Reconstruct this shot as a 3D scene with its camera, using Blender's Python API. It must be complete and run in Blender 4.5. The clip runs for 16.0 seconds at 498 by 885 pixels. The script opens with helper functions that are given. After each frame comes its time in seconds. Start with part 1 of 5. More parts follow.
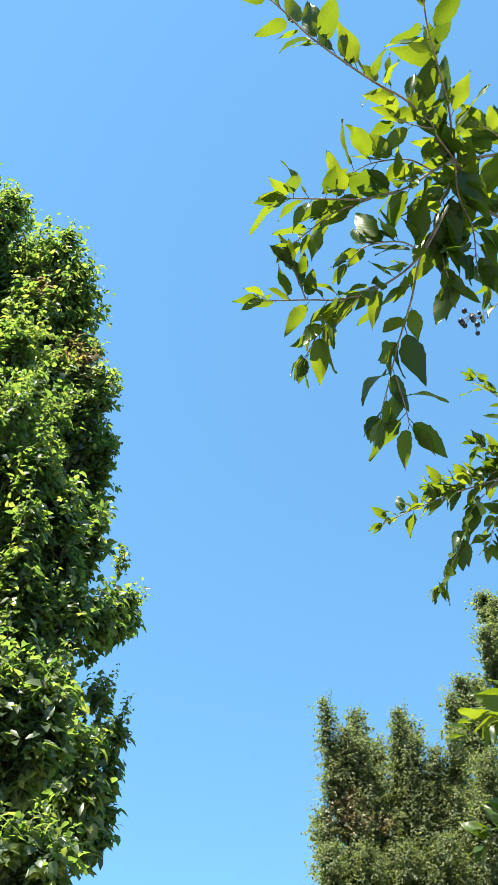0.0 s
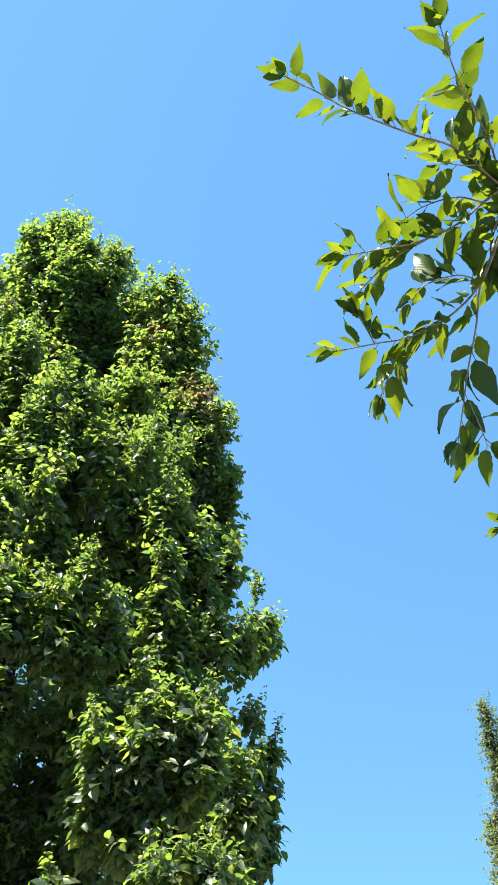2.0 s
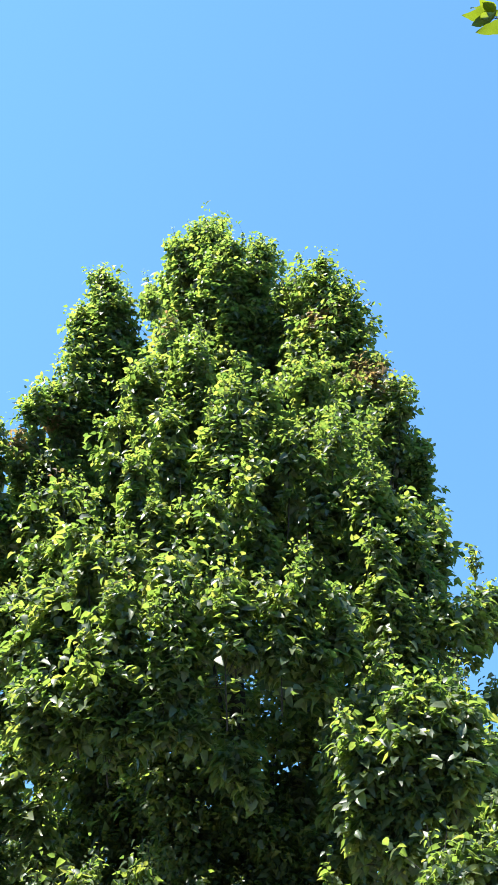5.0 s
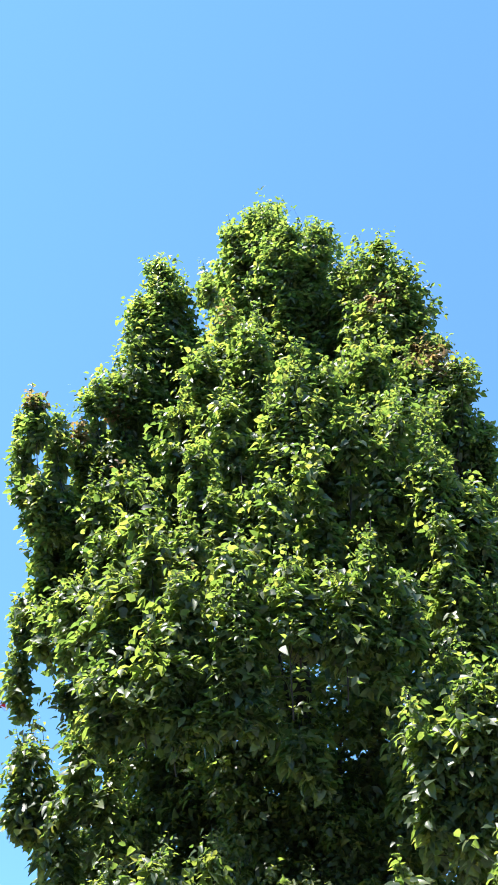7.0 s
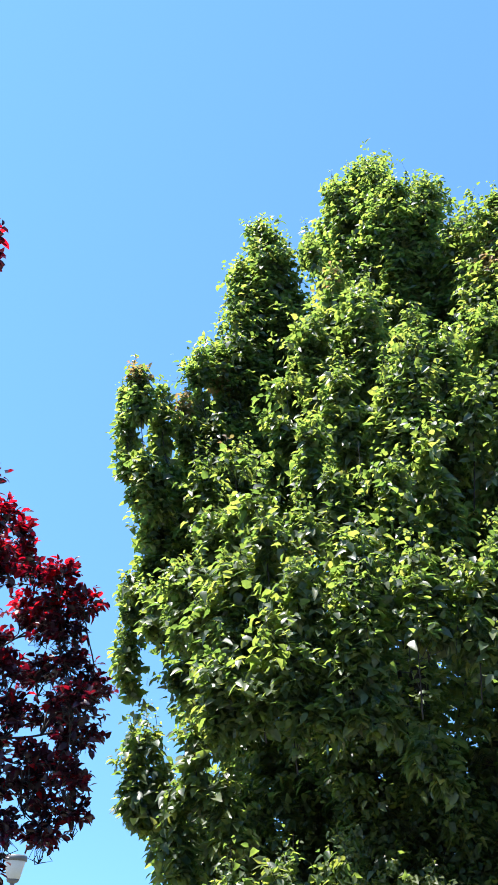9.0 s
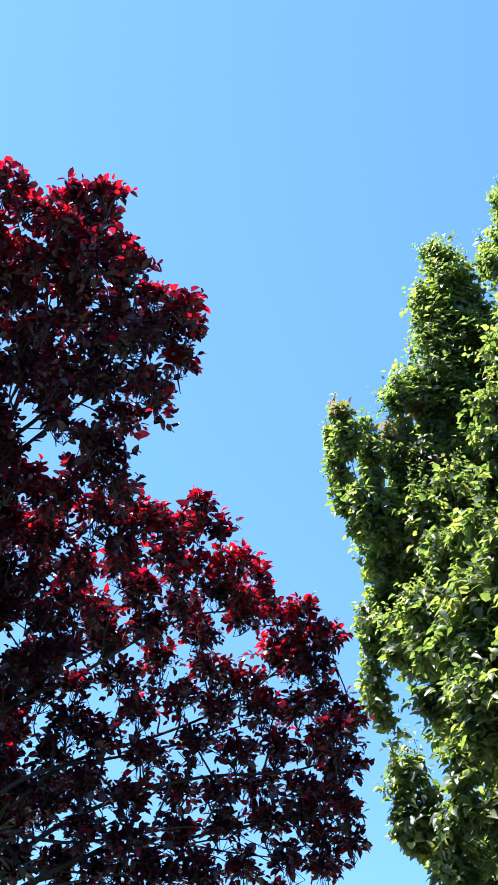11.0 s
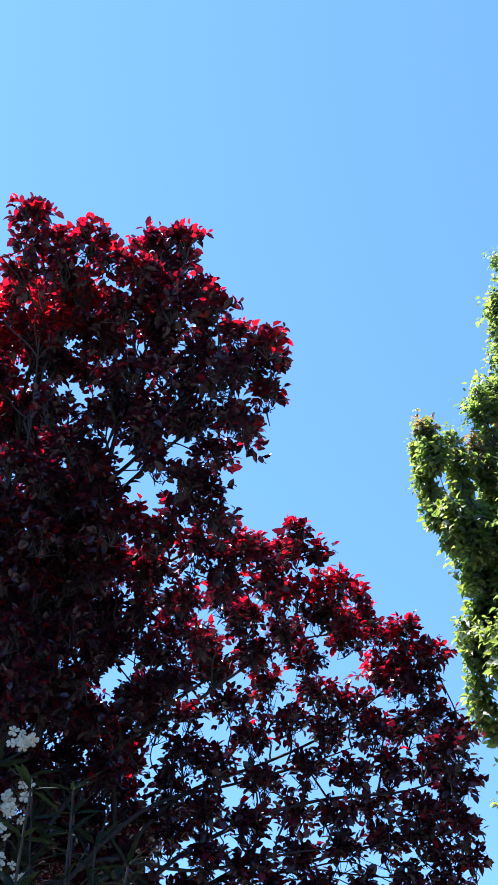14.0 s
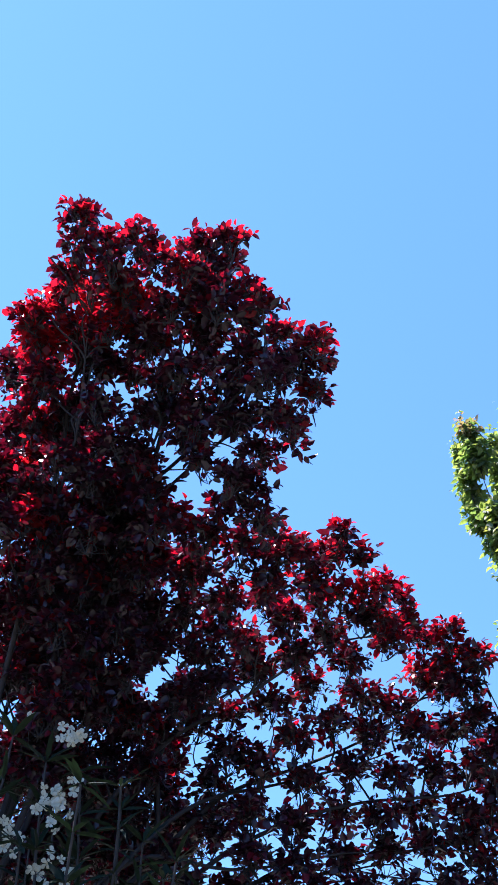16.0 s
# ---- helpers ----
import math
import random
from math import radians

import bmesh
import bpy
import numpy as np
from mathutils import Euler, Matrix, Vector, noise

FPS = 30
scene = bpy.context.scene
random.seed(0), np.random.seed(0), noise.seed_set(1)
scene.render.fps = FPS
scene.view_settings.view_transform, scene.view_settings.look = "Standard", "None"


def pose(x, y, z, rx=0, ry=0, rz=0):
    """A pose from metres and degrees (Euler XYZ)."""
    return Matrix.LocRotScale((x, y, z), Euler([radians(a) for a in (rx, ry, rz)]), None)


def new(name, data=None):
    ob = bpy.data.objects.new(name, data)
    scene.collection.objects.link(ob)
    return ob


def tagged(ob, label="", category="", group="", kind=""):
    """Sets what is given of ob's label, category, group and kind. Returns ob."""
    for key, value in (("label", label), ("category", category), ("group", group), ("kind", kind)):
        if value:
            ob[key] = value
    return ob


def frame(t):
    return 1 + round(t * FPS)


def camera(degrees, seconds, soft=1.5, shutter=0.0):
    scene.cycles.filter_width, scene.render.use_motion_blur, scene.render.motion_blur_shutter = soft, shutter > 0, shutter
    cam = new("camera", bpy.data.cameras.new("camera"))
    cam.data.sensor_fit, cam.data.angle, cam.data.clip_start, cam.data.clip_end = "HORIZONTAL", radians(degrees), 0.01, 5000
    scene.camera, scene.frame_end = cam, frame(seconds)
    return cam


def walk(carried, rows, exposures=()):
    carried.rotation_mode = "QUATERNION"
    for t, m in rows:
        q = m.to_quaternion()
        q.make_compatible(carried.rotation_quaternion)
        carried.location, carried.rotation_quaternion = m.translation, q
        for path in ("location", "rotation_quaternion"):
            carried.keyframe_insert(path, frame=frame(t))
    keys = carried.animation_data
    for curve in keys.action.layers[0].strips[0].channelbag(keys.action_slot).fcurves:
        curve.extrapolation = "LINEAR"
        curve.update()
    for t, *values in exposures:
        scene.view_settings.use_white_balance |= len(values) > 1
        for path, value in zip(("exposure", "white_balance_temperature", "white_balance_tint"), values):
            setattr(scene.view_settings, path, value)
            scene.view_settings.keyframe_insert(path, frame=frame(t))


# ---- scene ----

# ---- camera ----
cam = camera(30.44, 16.0, soft=1.6)

# seconds, x, y, z, heading, tilt, lean
PATH = [
    (0, 0.147, 0.177, 1.536, 0.00, 35.62, 1.42),
    (0.5, 0.300, -0.075, 1.514, 3.84, 35.41, 2.17),
    (1, 0.342, -0.053, 1.539, 6.54, 35.32, 1.43),
    (1.5, 0.254, -0.002, 1.526, 8.13, 35.97, 1.29),
    (2, 0.229, 0.013, 1.487, 9.89, 36.34, 0.08),
    (2.5, 0.245, 0.035, 1.465, 11.72, 36.62, 0.17),
    (3, 0.219, 0.067, 1.551, 13.29, 35.88, 0.18),
    (3.5, 0.200, 0.098, 1.560, 15.15, 35.93, -0.40),
    (4, 0.135, 0.161, 1.600, 18.10, 35.86, -0.74),
    (4.5, 0.070, 0.070, 1.600, 20.57, 35.62, -2.42),
    (5, 0.045, 0.033, 1.610, 22.21, 35.37, -2.96),
    (5.2, 0.037, 0.027, 1.620, 22.85, 35.33, -3.79),
    (7.3, 0.037, 0.061, 1.643, 27.67, 34.47, -0.75),
    (7.5, -0.012, 0.067, 1.648, 27.81, 34.66, 0.31),
    (8, -0.099, 0.074, 1.719, 28.57, 33.70, 1.14),
    (8.5, -0.149, 0.142, 1.865, 31.34, 32.03, 1.09),
    (9, -0.170, 0.108, 1.880, 33.25, 31.80, 1.60),
    (9.5, -0.225, 0.100, 1.835, 35.37, 32.63, 1.95),
    (10, -0.240, 0.013, 1.803, 40.16, 32.82, 2.95),
    (10.2, -0.228, 0.005, 1.780, 43.09, 33.22, 3.10),
    (12.3, -0.107, -0.106, 1.762, 49.48, 34.24, -0.54),
    (12.5, -0.099, -0.122, 1.749, 49.37, 34.40, -0.57),
    (13, -0.117, -0.140, 1.702, 49.34, 35.28, -0.56),
    (13.5, -0.128, -0.133, 1.747, 51.20, 35.22, -0.47),
    (14, -0.130, -0.135, 1.762, 53.70, 35.17, -0.53),
    (14.5, -0.113, -0.107, 1.753, 55.91, 35.20, -0.33),
    (15, -0.151, -0.052, 1.703, 57.06, 35.98, -0.64),
    (15.5, -0.186, -0.142, 1.668, 56.08, 36.39, 0.38),
    (16, -0.163, -0.176, 1.746, 56.31, 35.37, 1.31),
]
walk(cam, [(t, pose(x, y, z, 90 + tilt, 0, head) @ pose(0, 0, 0, 0, 0, lean)) for t, x, y, z, head, tilt, lean in PATH],
     exposures=[(0.0, 1.73, 6950, 0), (2.5, 1.75, 6750, 3), (5.0, 1.80, 6450, 9), (8.5, 1.78, 6300, 14), (10.0, 1.78, 6200, 16), (13.0, 1.75, 6000, 24), (16.0, 1.72, 5800, 28)])

# ---- sky and sun ----
SUN_ELEV, SUN_HEAD = radians(66), radians(137)   # heading counted from +y towards -x
world = bpy.data.worlds.new("sky")
scene.world = world
world.use_nodes = True
wn = world.node_tree.nodes
sky = wn.new("ShaderNodeTexSky")
sky.sky_type = "NISHITA"
sky.sun_disc = False
sky.sun_elevation = SUN_ELEV
sky.sun_rotation = -SUN_HEAD
sky.altitude = 50
sky.air_density = 1.0
sky.dust_density = 0.05
sky.ozone_density = 1.0
wn["Background"].inputs["Strength"].default_value = 0.10
where = wn.new("ShaderNodeTexCoord")
raised = wn.new("ShaderNodeVectorMath")          # dry air: hardly paler towards the horizon
raised.inputs[1].default_value = (0, 0, 0.3)
level = wn.new("ShaderNodeVectorMath")
level.operation = "NORMALIZE"
world.node_tree.links.new(where.outputs["Generated"], raised.inputs[0])
world.node_tree.links.new(raised.outputs[0], level.inputs[0])
world.node_tree.links.new(level.outputs[0], sky.inputs["Vector"])
tint = wn.new("ShaderNodeMix")   # clean, slightly cyan summer air
tint.data_type, tint.blend_type = "RGBA", "MULTIPLY"
tint.inputs["Factor"].default_value = 1
tint.inputs["B"].default_value = (0.66, 0.98, 1.09, 1)
world.node_tree.links.new(sky.outputs["Color"], tint.inputs["A"])
world.node_tree.links.new(tint.outputs["Result"], wn["Background"].inputs["Color"])

sun_data = bpy.data.lights.new("sun", "SUN")
sun_data.energy = 5.0
sun_data.angle = radians(0.53)
sun_data.color = (1.0, 0.95, 0.86)
sun = new("sun", sun_data)
sun.rotation_euler = Vector((-math.sin(SUN_HEAD) * math.cos(SUN_ELEV), math.cos(SUN_HEAD) * math.cos(SUN_ELEV), math.sin(SUN_ELEV))).to_track_quat("Z", "Y").to_euler()


# ---- materials ----
def node_material(name):
    m = bpy.data.materials.new(name)
    m.use_nodes = True
    nt = m.node_tree
    return m, nt, nt.nodes, nt.links, nt.nodes["Principled BSDF"], nt.nodes["Material Output"]


def ramp(nodes, stops):
    r = nodes.new("ShaderNodeValToRGB")
    e = r.color_ramp.elements
    while len(e) < len(stops):
        e.new(0.5)
    for k, (p, c) in zip(e, stops):
        k.position, k.color = p, (*c, 1)
    return r


def leaf_material(name, top, through_light, rough=0.35, share=0.45, single=False, veins=False, spec=0.5, coat=0.0):
    """A leaf: waxy skin over a body that lets light through. top and through_light: stops of colour that vary from leaf to leaf."""
    m, nt, n, l, p, out = node_material(name)
    if single:
        rnd = n.new("ShaderNodeObjectInfo").outputs["Random"]
    else:
        rnd = n.new("ShaderNodeNewGeometry").outputs["Random Per Island"]
    c1, c2 = ramp(n, top), ramp(n, through_light)
    l.new(rnd, c1.inputs["Fac"])
    l.new(rnd, c2.inputs["Fac"])
    geo = n.new("ShaderNodeTexCoord")
    spots = n.new("ShaderNodeTexNoise")
    spots.inputs["Scale"].default_value = 60
    spots.inputs["Detail"].default_value = 3
    l.new(geo.outputs["Object"], spots.inputs["Vector"])
    vary = n.new("ShaderNodeMapRange")
    vary.inputs["From Min"].default_value, vary.inputs["From Max"].default_value = 0.3, 0.7
    vary.inputs["To Min"].default_value, vary.inputs["To Max"].default_value = 0.78, 1.18
    l.new(spots.outputs["Fac"], vary.inputs["Value"])
    both = []
    for c in (c1, c2):
        mul = n.new("ShaderNodeMix")
        mul.data_type, mul.blend_type = "RGBA", "MULTIPLY"
        mul.inputs["Factor"].default_value = 1
        l.new(c.outputs["Color"], mul.inputs["A"])
        l.new(vary.outputs["Result"], mul.inputs["B"])
        both.append(mul)
    l.new(both[0].outputs["Result"], p.inputs["Base Color"])
    p.inputs["Roughness"].default_value = rough
    p.inputs["Specular IOR Level"].default_value = spec
    p.inputs["Coat Weight"].default_value = coat
    p.inputs["Coat Roughness"].default_value = 0.38
    tr = n.new("ShaderNodeBsdfTranslucent")
    l.new(both[1].outputs["Result"], tr.inputs["Color"])
    mix = n.new("ShaderNodeMixShader")
    mix.inputs["Fac"].default_value = share
    l.new(p.outputs["BSDF"], mix.inputs[1])
    l.new(tr.outputs["BSDF"], mix.inputs[2])
    l.new(mix.outputs["Shader"], out.inputs["Surface"])
    bump = n.new("ShaderNodeBump")
    bump.inputs["Strength"].default_value = 0.05 if veins else 0.35
    bump.inputs["Distance"].default_value = 0.002
    if veins:
        uv = n.new("ShaderNodeUVMap")
        sep = n.new("ShaderNodeSeparateXYZ")
        l.new(uv.outputs["UV"], sep.inputs["Vector"])
        ab = n.new("ShaderNodeMath")
        ab.operation = "ABSOLUTE"
        l.new(sep.outputs["X"], ab.inputs[0])
        k = n.new("ShaderNodeMath")
        k.operation = "MULTIPLY_ADD"
        k.inputs[1].default_value, k.inputs[2].default_value = -0.35, 0.0
        l.new(ab.outputs[0], k.inputs[0])
        s = n.new("ShaderNodeMath")
        l.new(k.outputs[0], s.inputs[0])
        l.new(sep.outputs["Y"], s.inputs[1])
        w = n.new("ShaderNodeMath")
        w.operation = "MULTIPLY"
        w.inputs[1].default_value = 50
        l.new(s.outputs[0], w.inputs[0])
        sn = n.new("ShaderNodeMath")
        sn.operation = "SINE"
        l.new(w.outputs[0], sn.inputs[0])
        l.new(sn.outputs[0], bump.inputs["Height"])
    else:
        l.new(spots.outputs["Fac"], bump.inputs["Height"])
    l.new(bump.outputs["Normal"], p.inputs["Normal"])
    return m


def bark_material(name, dark, light, scale=18.0):
    m, nt, n, l, p, out = node_material(name)
    geo = n.new("ShaderNodeTexCoord")
    big, fine = n.new("ShaderNodeTexNoise"), n.new("ShaderNodeTexNoise")
    big.inputs["Scale"].default_value, fine.inputs["Scale"].default_value = scale, scale * 9
    big.inputs["Detail"].default_value = fine.inputs["Detail"].default_value = 5
    l.new(geo.outputs["Object"], big.inputs["Vector"])
    l.new(geo.outputs["Object"], fine.inputs["Vector"])
    c = ramp(n, [(0.3, dark), (0.7, light)])
    l.new(big.outputs["Fac"], c.inputs["Fac"])
    l.new(c.outputs["Color"], p.inputs["Base Color"])
    b = n.new("ShaderNodeBump")
    b.inputs["Strength"].default_value, b.inputs["Distance"].default_value = 0.6, 0.004
    l.new(fine.outputs["Fac"], b.inputs["Height"])
    l.new(b.outputs["Normal"], p.inputs["Normal"])
    p.inputs["Roughness"].default_value = 0.8
    return m


def plain_material(name, colour, rough=0.5, metal=0.0, amount=0.15, scale=30.0):
    m, nt, n, l, p, out = node_material(name)
    geo = n.new("ShaderNodeTexCoord")
    no = n.new("ShaderNodeTexNoise")
    no.inputs["Scale"].default_value, no.inputs["Detail"].default_value = scale, 4
    l.new(geo.outputs["Object"], no.inputs["Vector"])
    c = ramp(n, [(0.25, tuple(v * (1 - amount) for v in colour)), (0.75, tuple(min(1, v * (1 + amount)) for v in colour))])
    l.new(no.outputs["Fac"], c.inputs["Fac"])
    l.new(c.outputs["Color"], p.inputs["Base Color"])
    p.inputs["Roughness"].default_value, p.inputs["Metallic"].default_value = rough, metal
    return m


M_PEAR = leaf_material("pear_leaf", [(0.0, (0.030, 0.050, 0.033)), (0.6, (0.060, 0.088, 0.050)), (1.0, (0.105, 0.128, 0.066))],
                       [(0.0, (0.15, 0.27, 0.045)), (0.7, (0.36, 0.49, 0.072)), (1.0, (0.48, 0.51, 0.085))], rough=0.42, share=0.48, spec=0.5, coat=0.2)
M_PEAR_FAR = leaf_material("far_pear_leaf", [(0.0, (0.052, 0.066, 0.032)), (0.7, (0.092, 0.110, 0.050)), (1.0, (0.17, 0.155, 0.07))],
                           [(0.0, (0.20, 0.28, 0.07)), (1.0, (0.42, 0.46, 0.12))], rough=0.5, share=0.42, spec=0.4)
M_PEAR_RUST = leaf_material("rusty_pear_leaf", [(0.0, (0.12, 0.13, 0.05)), (0.5, (0.24, 0.17, 0.10)), (1.0, (0.33, 0.22, 0.15))],
                            [(0.0, (0.32, 0.32, 0.08)), (1.0, (0.50, 0.30, 0.13))], rough=0.4, share=0.4)
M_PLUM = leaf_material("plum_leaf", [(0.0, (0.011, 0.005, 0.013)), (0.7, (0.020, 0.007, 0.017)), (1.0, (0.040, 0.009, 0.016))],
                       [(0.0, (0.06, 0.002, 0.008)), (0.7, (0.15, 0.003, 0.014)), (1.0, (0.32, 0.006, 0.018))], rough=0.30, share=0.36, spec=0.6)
# young leaves; the glow of light from behind is also put into this red
M_PLUM_YOUNG_GLOW = leaf_material("young_glow_plum_leaf", [(0.0, (0.05, 0.004, 0.008)), (1.0, (0.13, 0.006, 0.010))],
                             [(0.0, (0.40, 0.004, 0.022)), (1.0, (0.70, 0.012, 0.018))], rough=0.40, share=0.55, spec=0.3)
M_CHERRY = leaf_material("cherry_leaf", [(0.0, (0.022, 0.050, 0.010)), (0.35, (0.034, 0.072, 0.012)), (1.0, (0.066, 0.110, 0.016))],
                         [(0.0, (0.07, 0.11, 0.005)), (0.2, (0.125, 0.175, 0.008)), (0.6, (0.175, 0.225, 0.010)), (1.0, (0.245, 0.285, 0.013))], rough=0.38, share=0.56, single=True, veins=True)
# oleander leaf green darkened almost to black: deep shade put into the colour
M_OLEANDER_SHADED = leaf_material("shaded_oleander_leaf", [(0.0, (0.006, 0.014, 0.008)), (1.0, (0.014, 0.026, 0.012))], [(0.0, (0.010, 0.024, 0.008)), (1.0, (0.014, 0.030, 0.009))], rough=0.7, share=0.1, spec=0.15)
M_PETAL = leaf_material("white_petal", [(0.0, (0.50, 0.50, 0.38)), (1.0, (0.64, 0.63, 0.50))], [(0.0, (0.42, 0.42, 0.30)), (1.0, (0.52, 0.52, 0.40))], rough=0.6, share=0.35)
M_PEAR_BARK = bark_material("grey_bark", (0.014, 0.011, 0.009), (0.04, 0.032, 0.025))
M_PLUM_BARK = bark_material("plum_bark", (0.009, 0.007, 0.007), (0.026, 0.020, 0.019))
M_CHERRY_BARK = bark_material("cherry_bark", (0.12, 0.08, 0.06), (0.36, 0.28, 0.24), 40)
M_BERRY = plain_material("berry_skin", (0.012, 0.014, 0.03), 0.25)
# the ground is out of view; paled to bounce light up into the crowns
M_GRASS = bark_material("pale_bounce_lawn", (0.095, 0.095, 0.055), (0.165, 0.155, 0.115), 2.5)
M_STEEL = plain_material("painted_steel", (0.10, 0.105, 0.11), 0.45, 0.0, 0.1)
M_DIFFUSER = plain_material("frosted_plastic", (0.5, 0.53, 0.55), 0.35, 0.0, 0.06)


# ---- mesh tools ----
def mesh_object(name, verts, faces, material, parent=None, label="", smooth=False):
    me = bpy.data.meshes.new(name)
    verts = np.asarray(verts, np.float32)
    tri = np.asarray(faces, np.int32)
    me.vertices.add(len(verts))
    me.vertices.foreach_set("co", verts.ravel())
    k = tri.shape[1]
    me.loops.add(tri.size)
    me.loops.foreach_set("vertex_index", tri.ravel())
    me.polygons.add(len(tri))
    me.polygons.foreach_set("loop_start", np.arange(0, tri.size, k, dtype=np.int32))
    if smooth:
        me.polygons.foreach_set("use_smooth", np.ones(len(tri), bool))
    me.update(calc_edges=True)
    me.validate()
    me.materials.append(material)
    ob = new(name, me)
    if parent is not None:
        ob.parent = parent
    if label:
        ob["label"] = label
    return ob


def part(name, bm, material, parent, label="", smooth=False):
    me = bpy.data.meshes.new(name)
    bm.to_mesh(me)
    bm.free()
    if smooth:
        me.polygons.foreach_set("use_smooth", np.ones(len(me.polygons), bool))
    me.materials.append(material)
    ob = new(name, me)
    ob.parent = parent
    if label:
        ob["label"] = label
    return ob


def thing(name, place, label, category, group="", kind=""):
    ob = new(name)
    ob.location = place
    ob.empty_display_size = 0.2
    return tagged(ob, label, category, group, kind)


def unit(v):
    return v / np.maximum(np.linalg.norm(v, axis=-1, keepdims=True), 1e-9)


def leaf_block(base, way, face, length, width=0.66, fold=0.4, curl=0.45, belly=(0.28, 0.66)):
    """Many leaves as one set of vertices and triangles: a folded, drooping blade of six triangles each."""
    n = len(base)
    way = unit(way)
    side = unit(np.cross(way, face))
    up = np.cross(side, way)
    length = length[:, None]
    curl = curl * length * np.random.uniform(0.3, 1.6, (n, 1))
    half = width * 0.5 * length * np.random.uniform(0.8, 1.15, (n, 1))
    lift = fold * half * np.random.uniform(0.2, 1.8, (n, 1))

    def mid(s):
        return base + way * length * s - up * curl * s * s
    v = np.empty((n, 7, 3))
    v[:, 0], v[:, 1], v[:, 2] = mid(0), mid(0.45), mid(1)
    for i, sg in ((3, 1), (5, -1)):
        v[:, i] = mid(belly[0]) + sg * side * half + up * lift
        v[:, i + 1] = mid(belly[1]) + sg * side * half * 0.8 + up * lift * 0.8
    t = np.array([(0, 3, 1), (1, 3, 4), (1, 4, 2), (0, 1, 5), (5, 1, 6), (6, 1, 2)])
    f = t[None] + (np.arange(n) * 7)[:, None, None]
    return v.reshape(-1, 3), f.reshape(-1, 3)


def tubes(paths, sides=5):
    """Tapered round limbs as one set of vertices and quads; each path is a list of points and a list of radii."""
    V, F, off = [], [], 0
    ang = np.arange(sides) / sides * 2 * math.pi
    for pts, rad in paths:
        pts = np.asarray(pts, float)
        tan = unit(np.gradient(pts, axis=0))
        ref = np.array([0.31, 0.95, 0.12])
        a = unit(np.cross(tan, ref))
        b = np.cross(tan, a)
        r = np.asarray(rad)[:, None, None]
        ring = pts[:, None] + r * (np.cos(ang)[None, :, None] * a[:, None] + np.sin(ang)[None, :, None] * b[:, None])
        m = len(pts)
        i = np.arange(m - 1)[:, None] * sides
        j = np.arange(sides)[None]
        j2 = (j + 1) % sides
        q = np.stack([i + j, i + j2, i + sides + j2, i + sides + j], -1).reshape(-1, 4)
        V.append(ring.reshape(-1, 3))
        F.append(q + off)
        off += m * sides
    return np.concatenate(V), np.concatenate(F)


def bend(points, n=12):
    """A smooth line through a few points (Catmull-Rom)."""
    p = [np.array(q, float) for q in points]
    p = [2 * p[0] - p[1]] + p + [2 * p[-1] - p[-2]]
    out = []
    for k in range(1, len(p) - 2):
        for u in np.arange(n) / n:
            a, b, c, d = p[k - 1:k + 3]
            out.append(0.5 * (2 * b + (c - a) * u + (2 * a - 5 * b + 4 * c - d) * u * u + (3 * b - a - 3 * c + d) * u ** 3))
    out.append(p[-2])
    return np.array(out)


def limb(points, r0, r1, n=8, wobble=0.0):
    line = bend(points, n)
    if wobble:
        k = np.linspace(0, 1, len(line))[:, None]
        ph = np.random.uniform(0, 6.28, 3)
        line = line + wobble * np.sin(k * np.array([9.0, 11.0, 7.0]) + ph) * np.minimum(1, 4 * k * (1 - k) + 0.1)
    return line, np.linspace(r0, r1, len(line))


UP = np.array([0.0, 0.0, 1.0])


def dress(sprigs, gap, size, spread=0.85, droop=0.35, first=0.3, jitter=0.02, onward=0.25):
    """Leaves along sprigs: base points, directions, faces and lengths; and the sprigs' lines."""
    B, W, N, L, lines = [], [], [], [], []
    for o, way, ln, scale in sprigs:
        sag = random.uniform(0.0, 0.25) * ln
        n = max(3, int(ln * (1 - first) / gap))
        u = np.linspace(first, 1.0, n)
        pts = o + way * (u * ln)[:, None] - UP * (sag * u ** 2)[:, None]
        t0 = unit(np.cross(way, np.array([0.2, 0.1, 0.97])))
        t1 = np.cross(way, t0)
        ang = np.arange(n) * 2.4 + random.uniform(0, 6.28) + np.random.uniform(-0.4, 0.4, n)
        side = np.cos(ang)[:, None] * t0 + np.sin(ang)[:, None] * t1
        ahead = (onward + 0.6 * u ** 4)[:, None]
        W.append(side * spread + way * ahead - UP * droop * np.random.uniform(0.3, 1.5, (n, 1)) + np.random.normal(0, 0.15, (n, 3)))
        N.append(UP * 0.75 + way * 0.35 + side * 0.25 + np.random.normal(0, 0.42, (n, 3)))
        B.append(pts + np.random.normal(0, jitter, (n, 3)) * 0.5)
        L.append(scale * np.random.uniform(size[0], size[1], n) * (1 - 0.35 * (u > 0.93)))
        k = np.linspace(0, 1, 4)
        lines.append((o + way * (k * ln)[:, None] - UP * (sag * k ** 2)[:, None], np.linspace(0.004, 0.0015, 4)))
    return np.concatenate(B), np.concatenate(W), np.concatenate(N), np.concatenate(L), lines


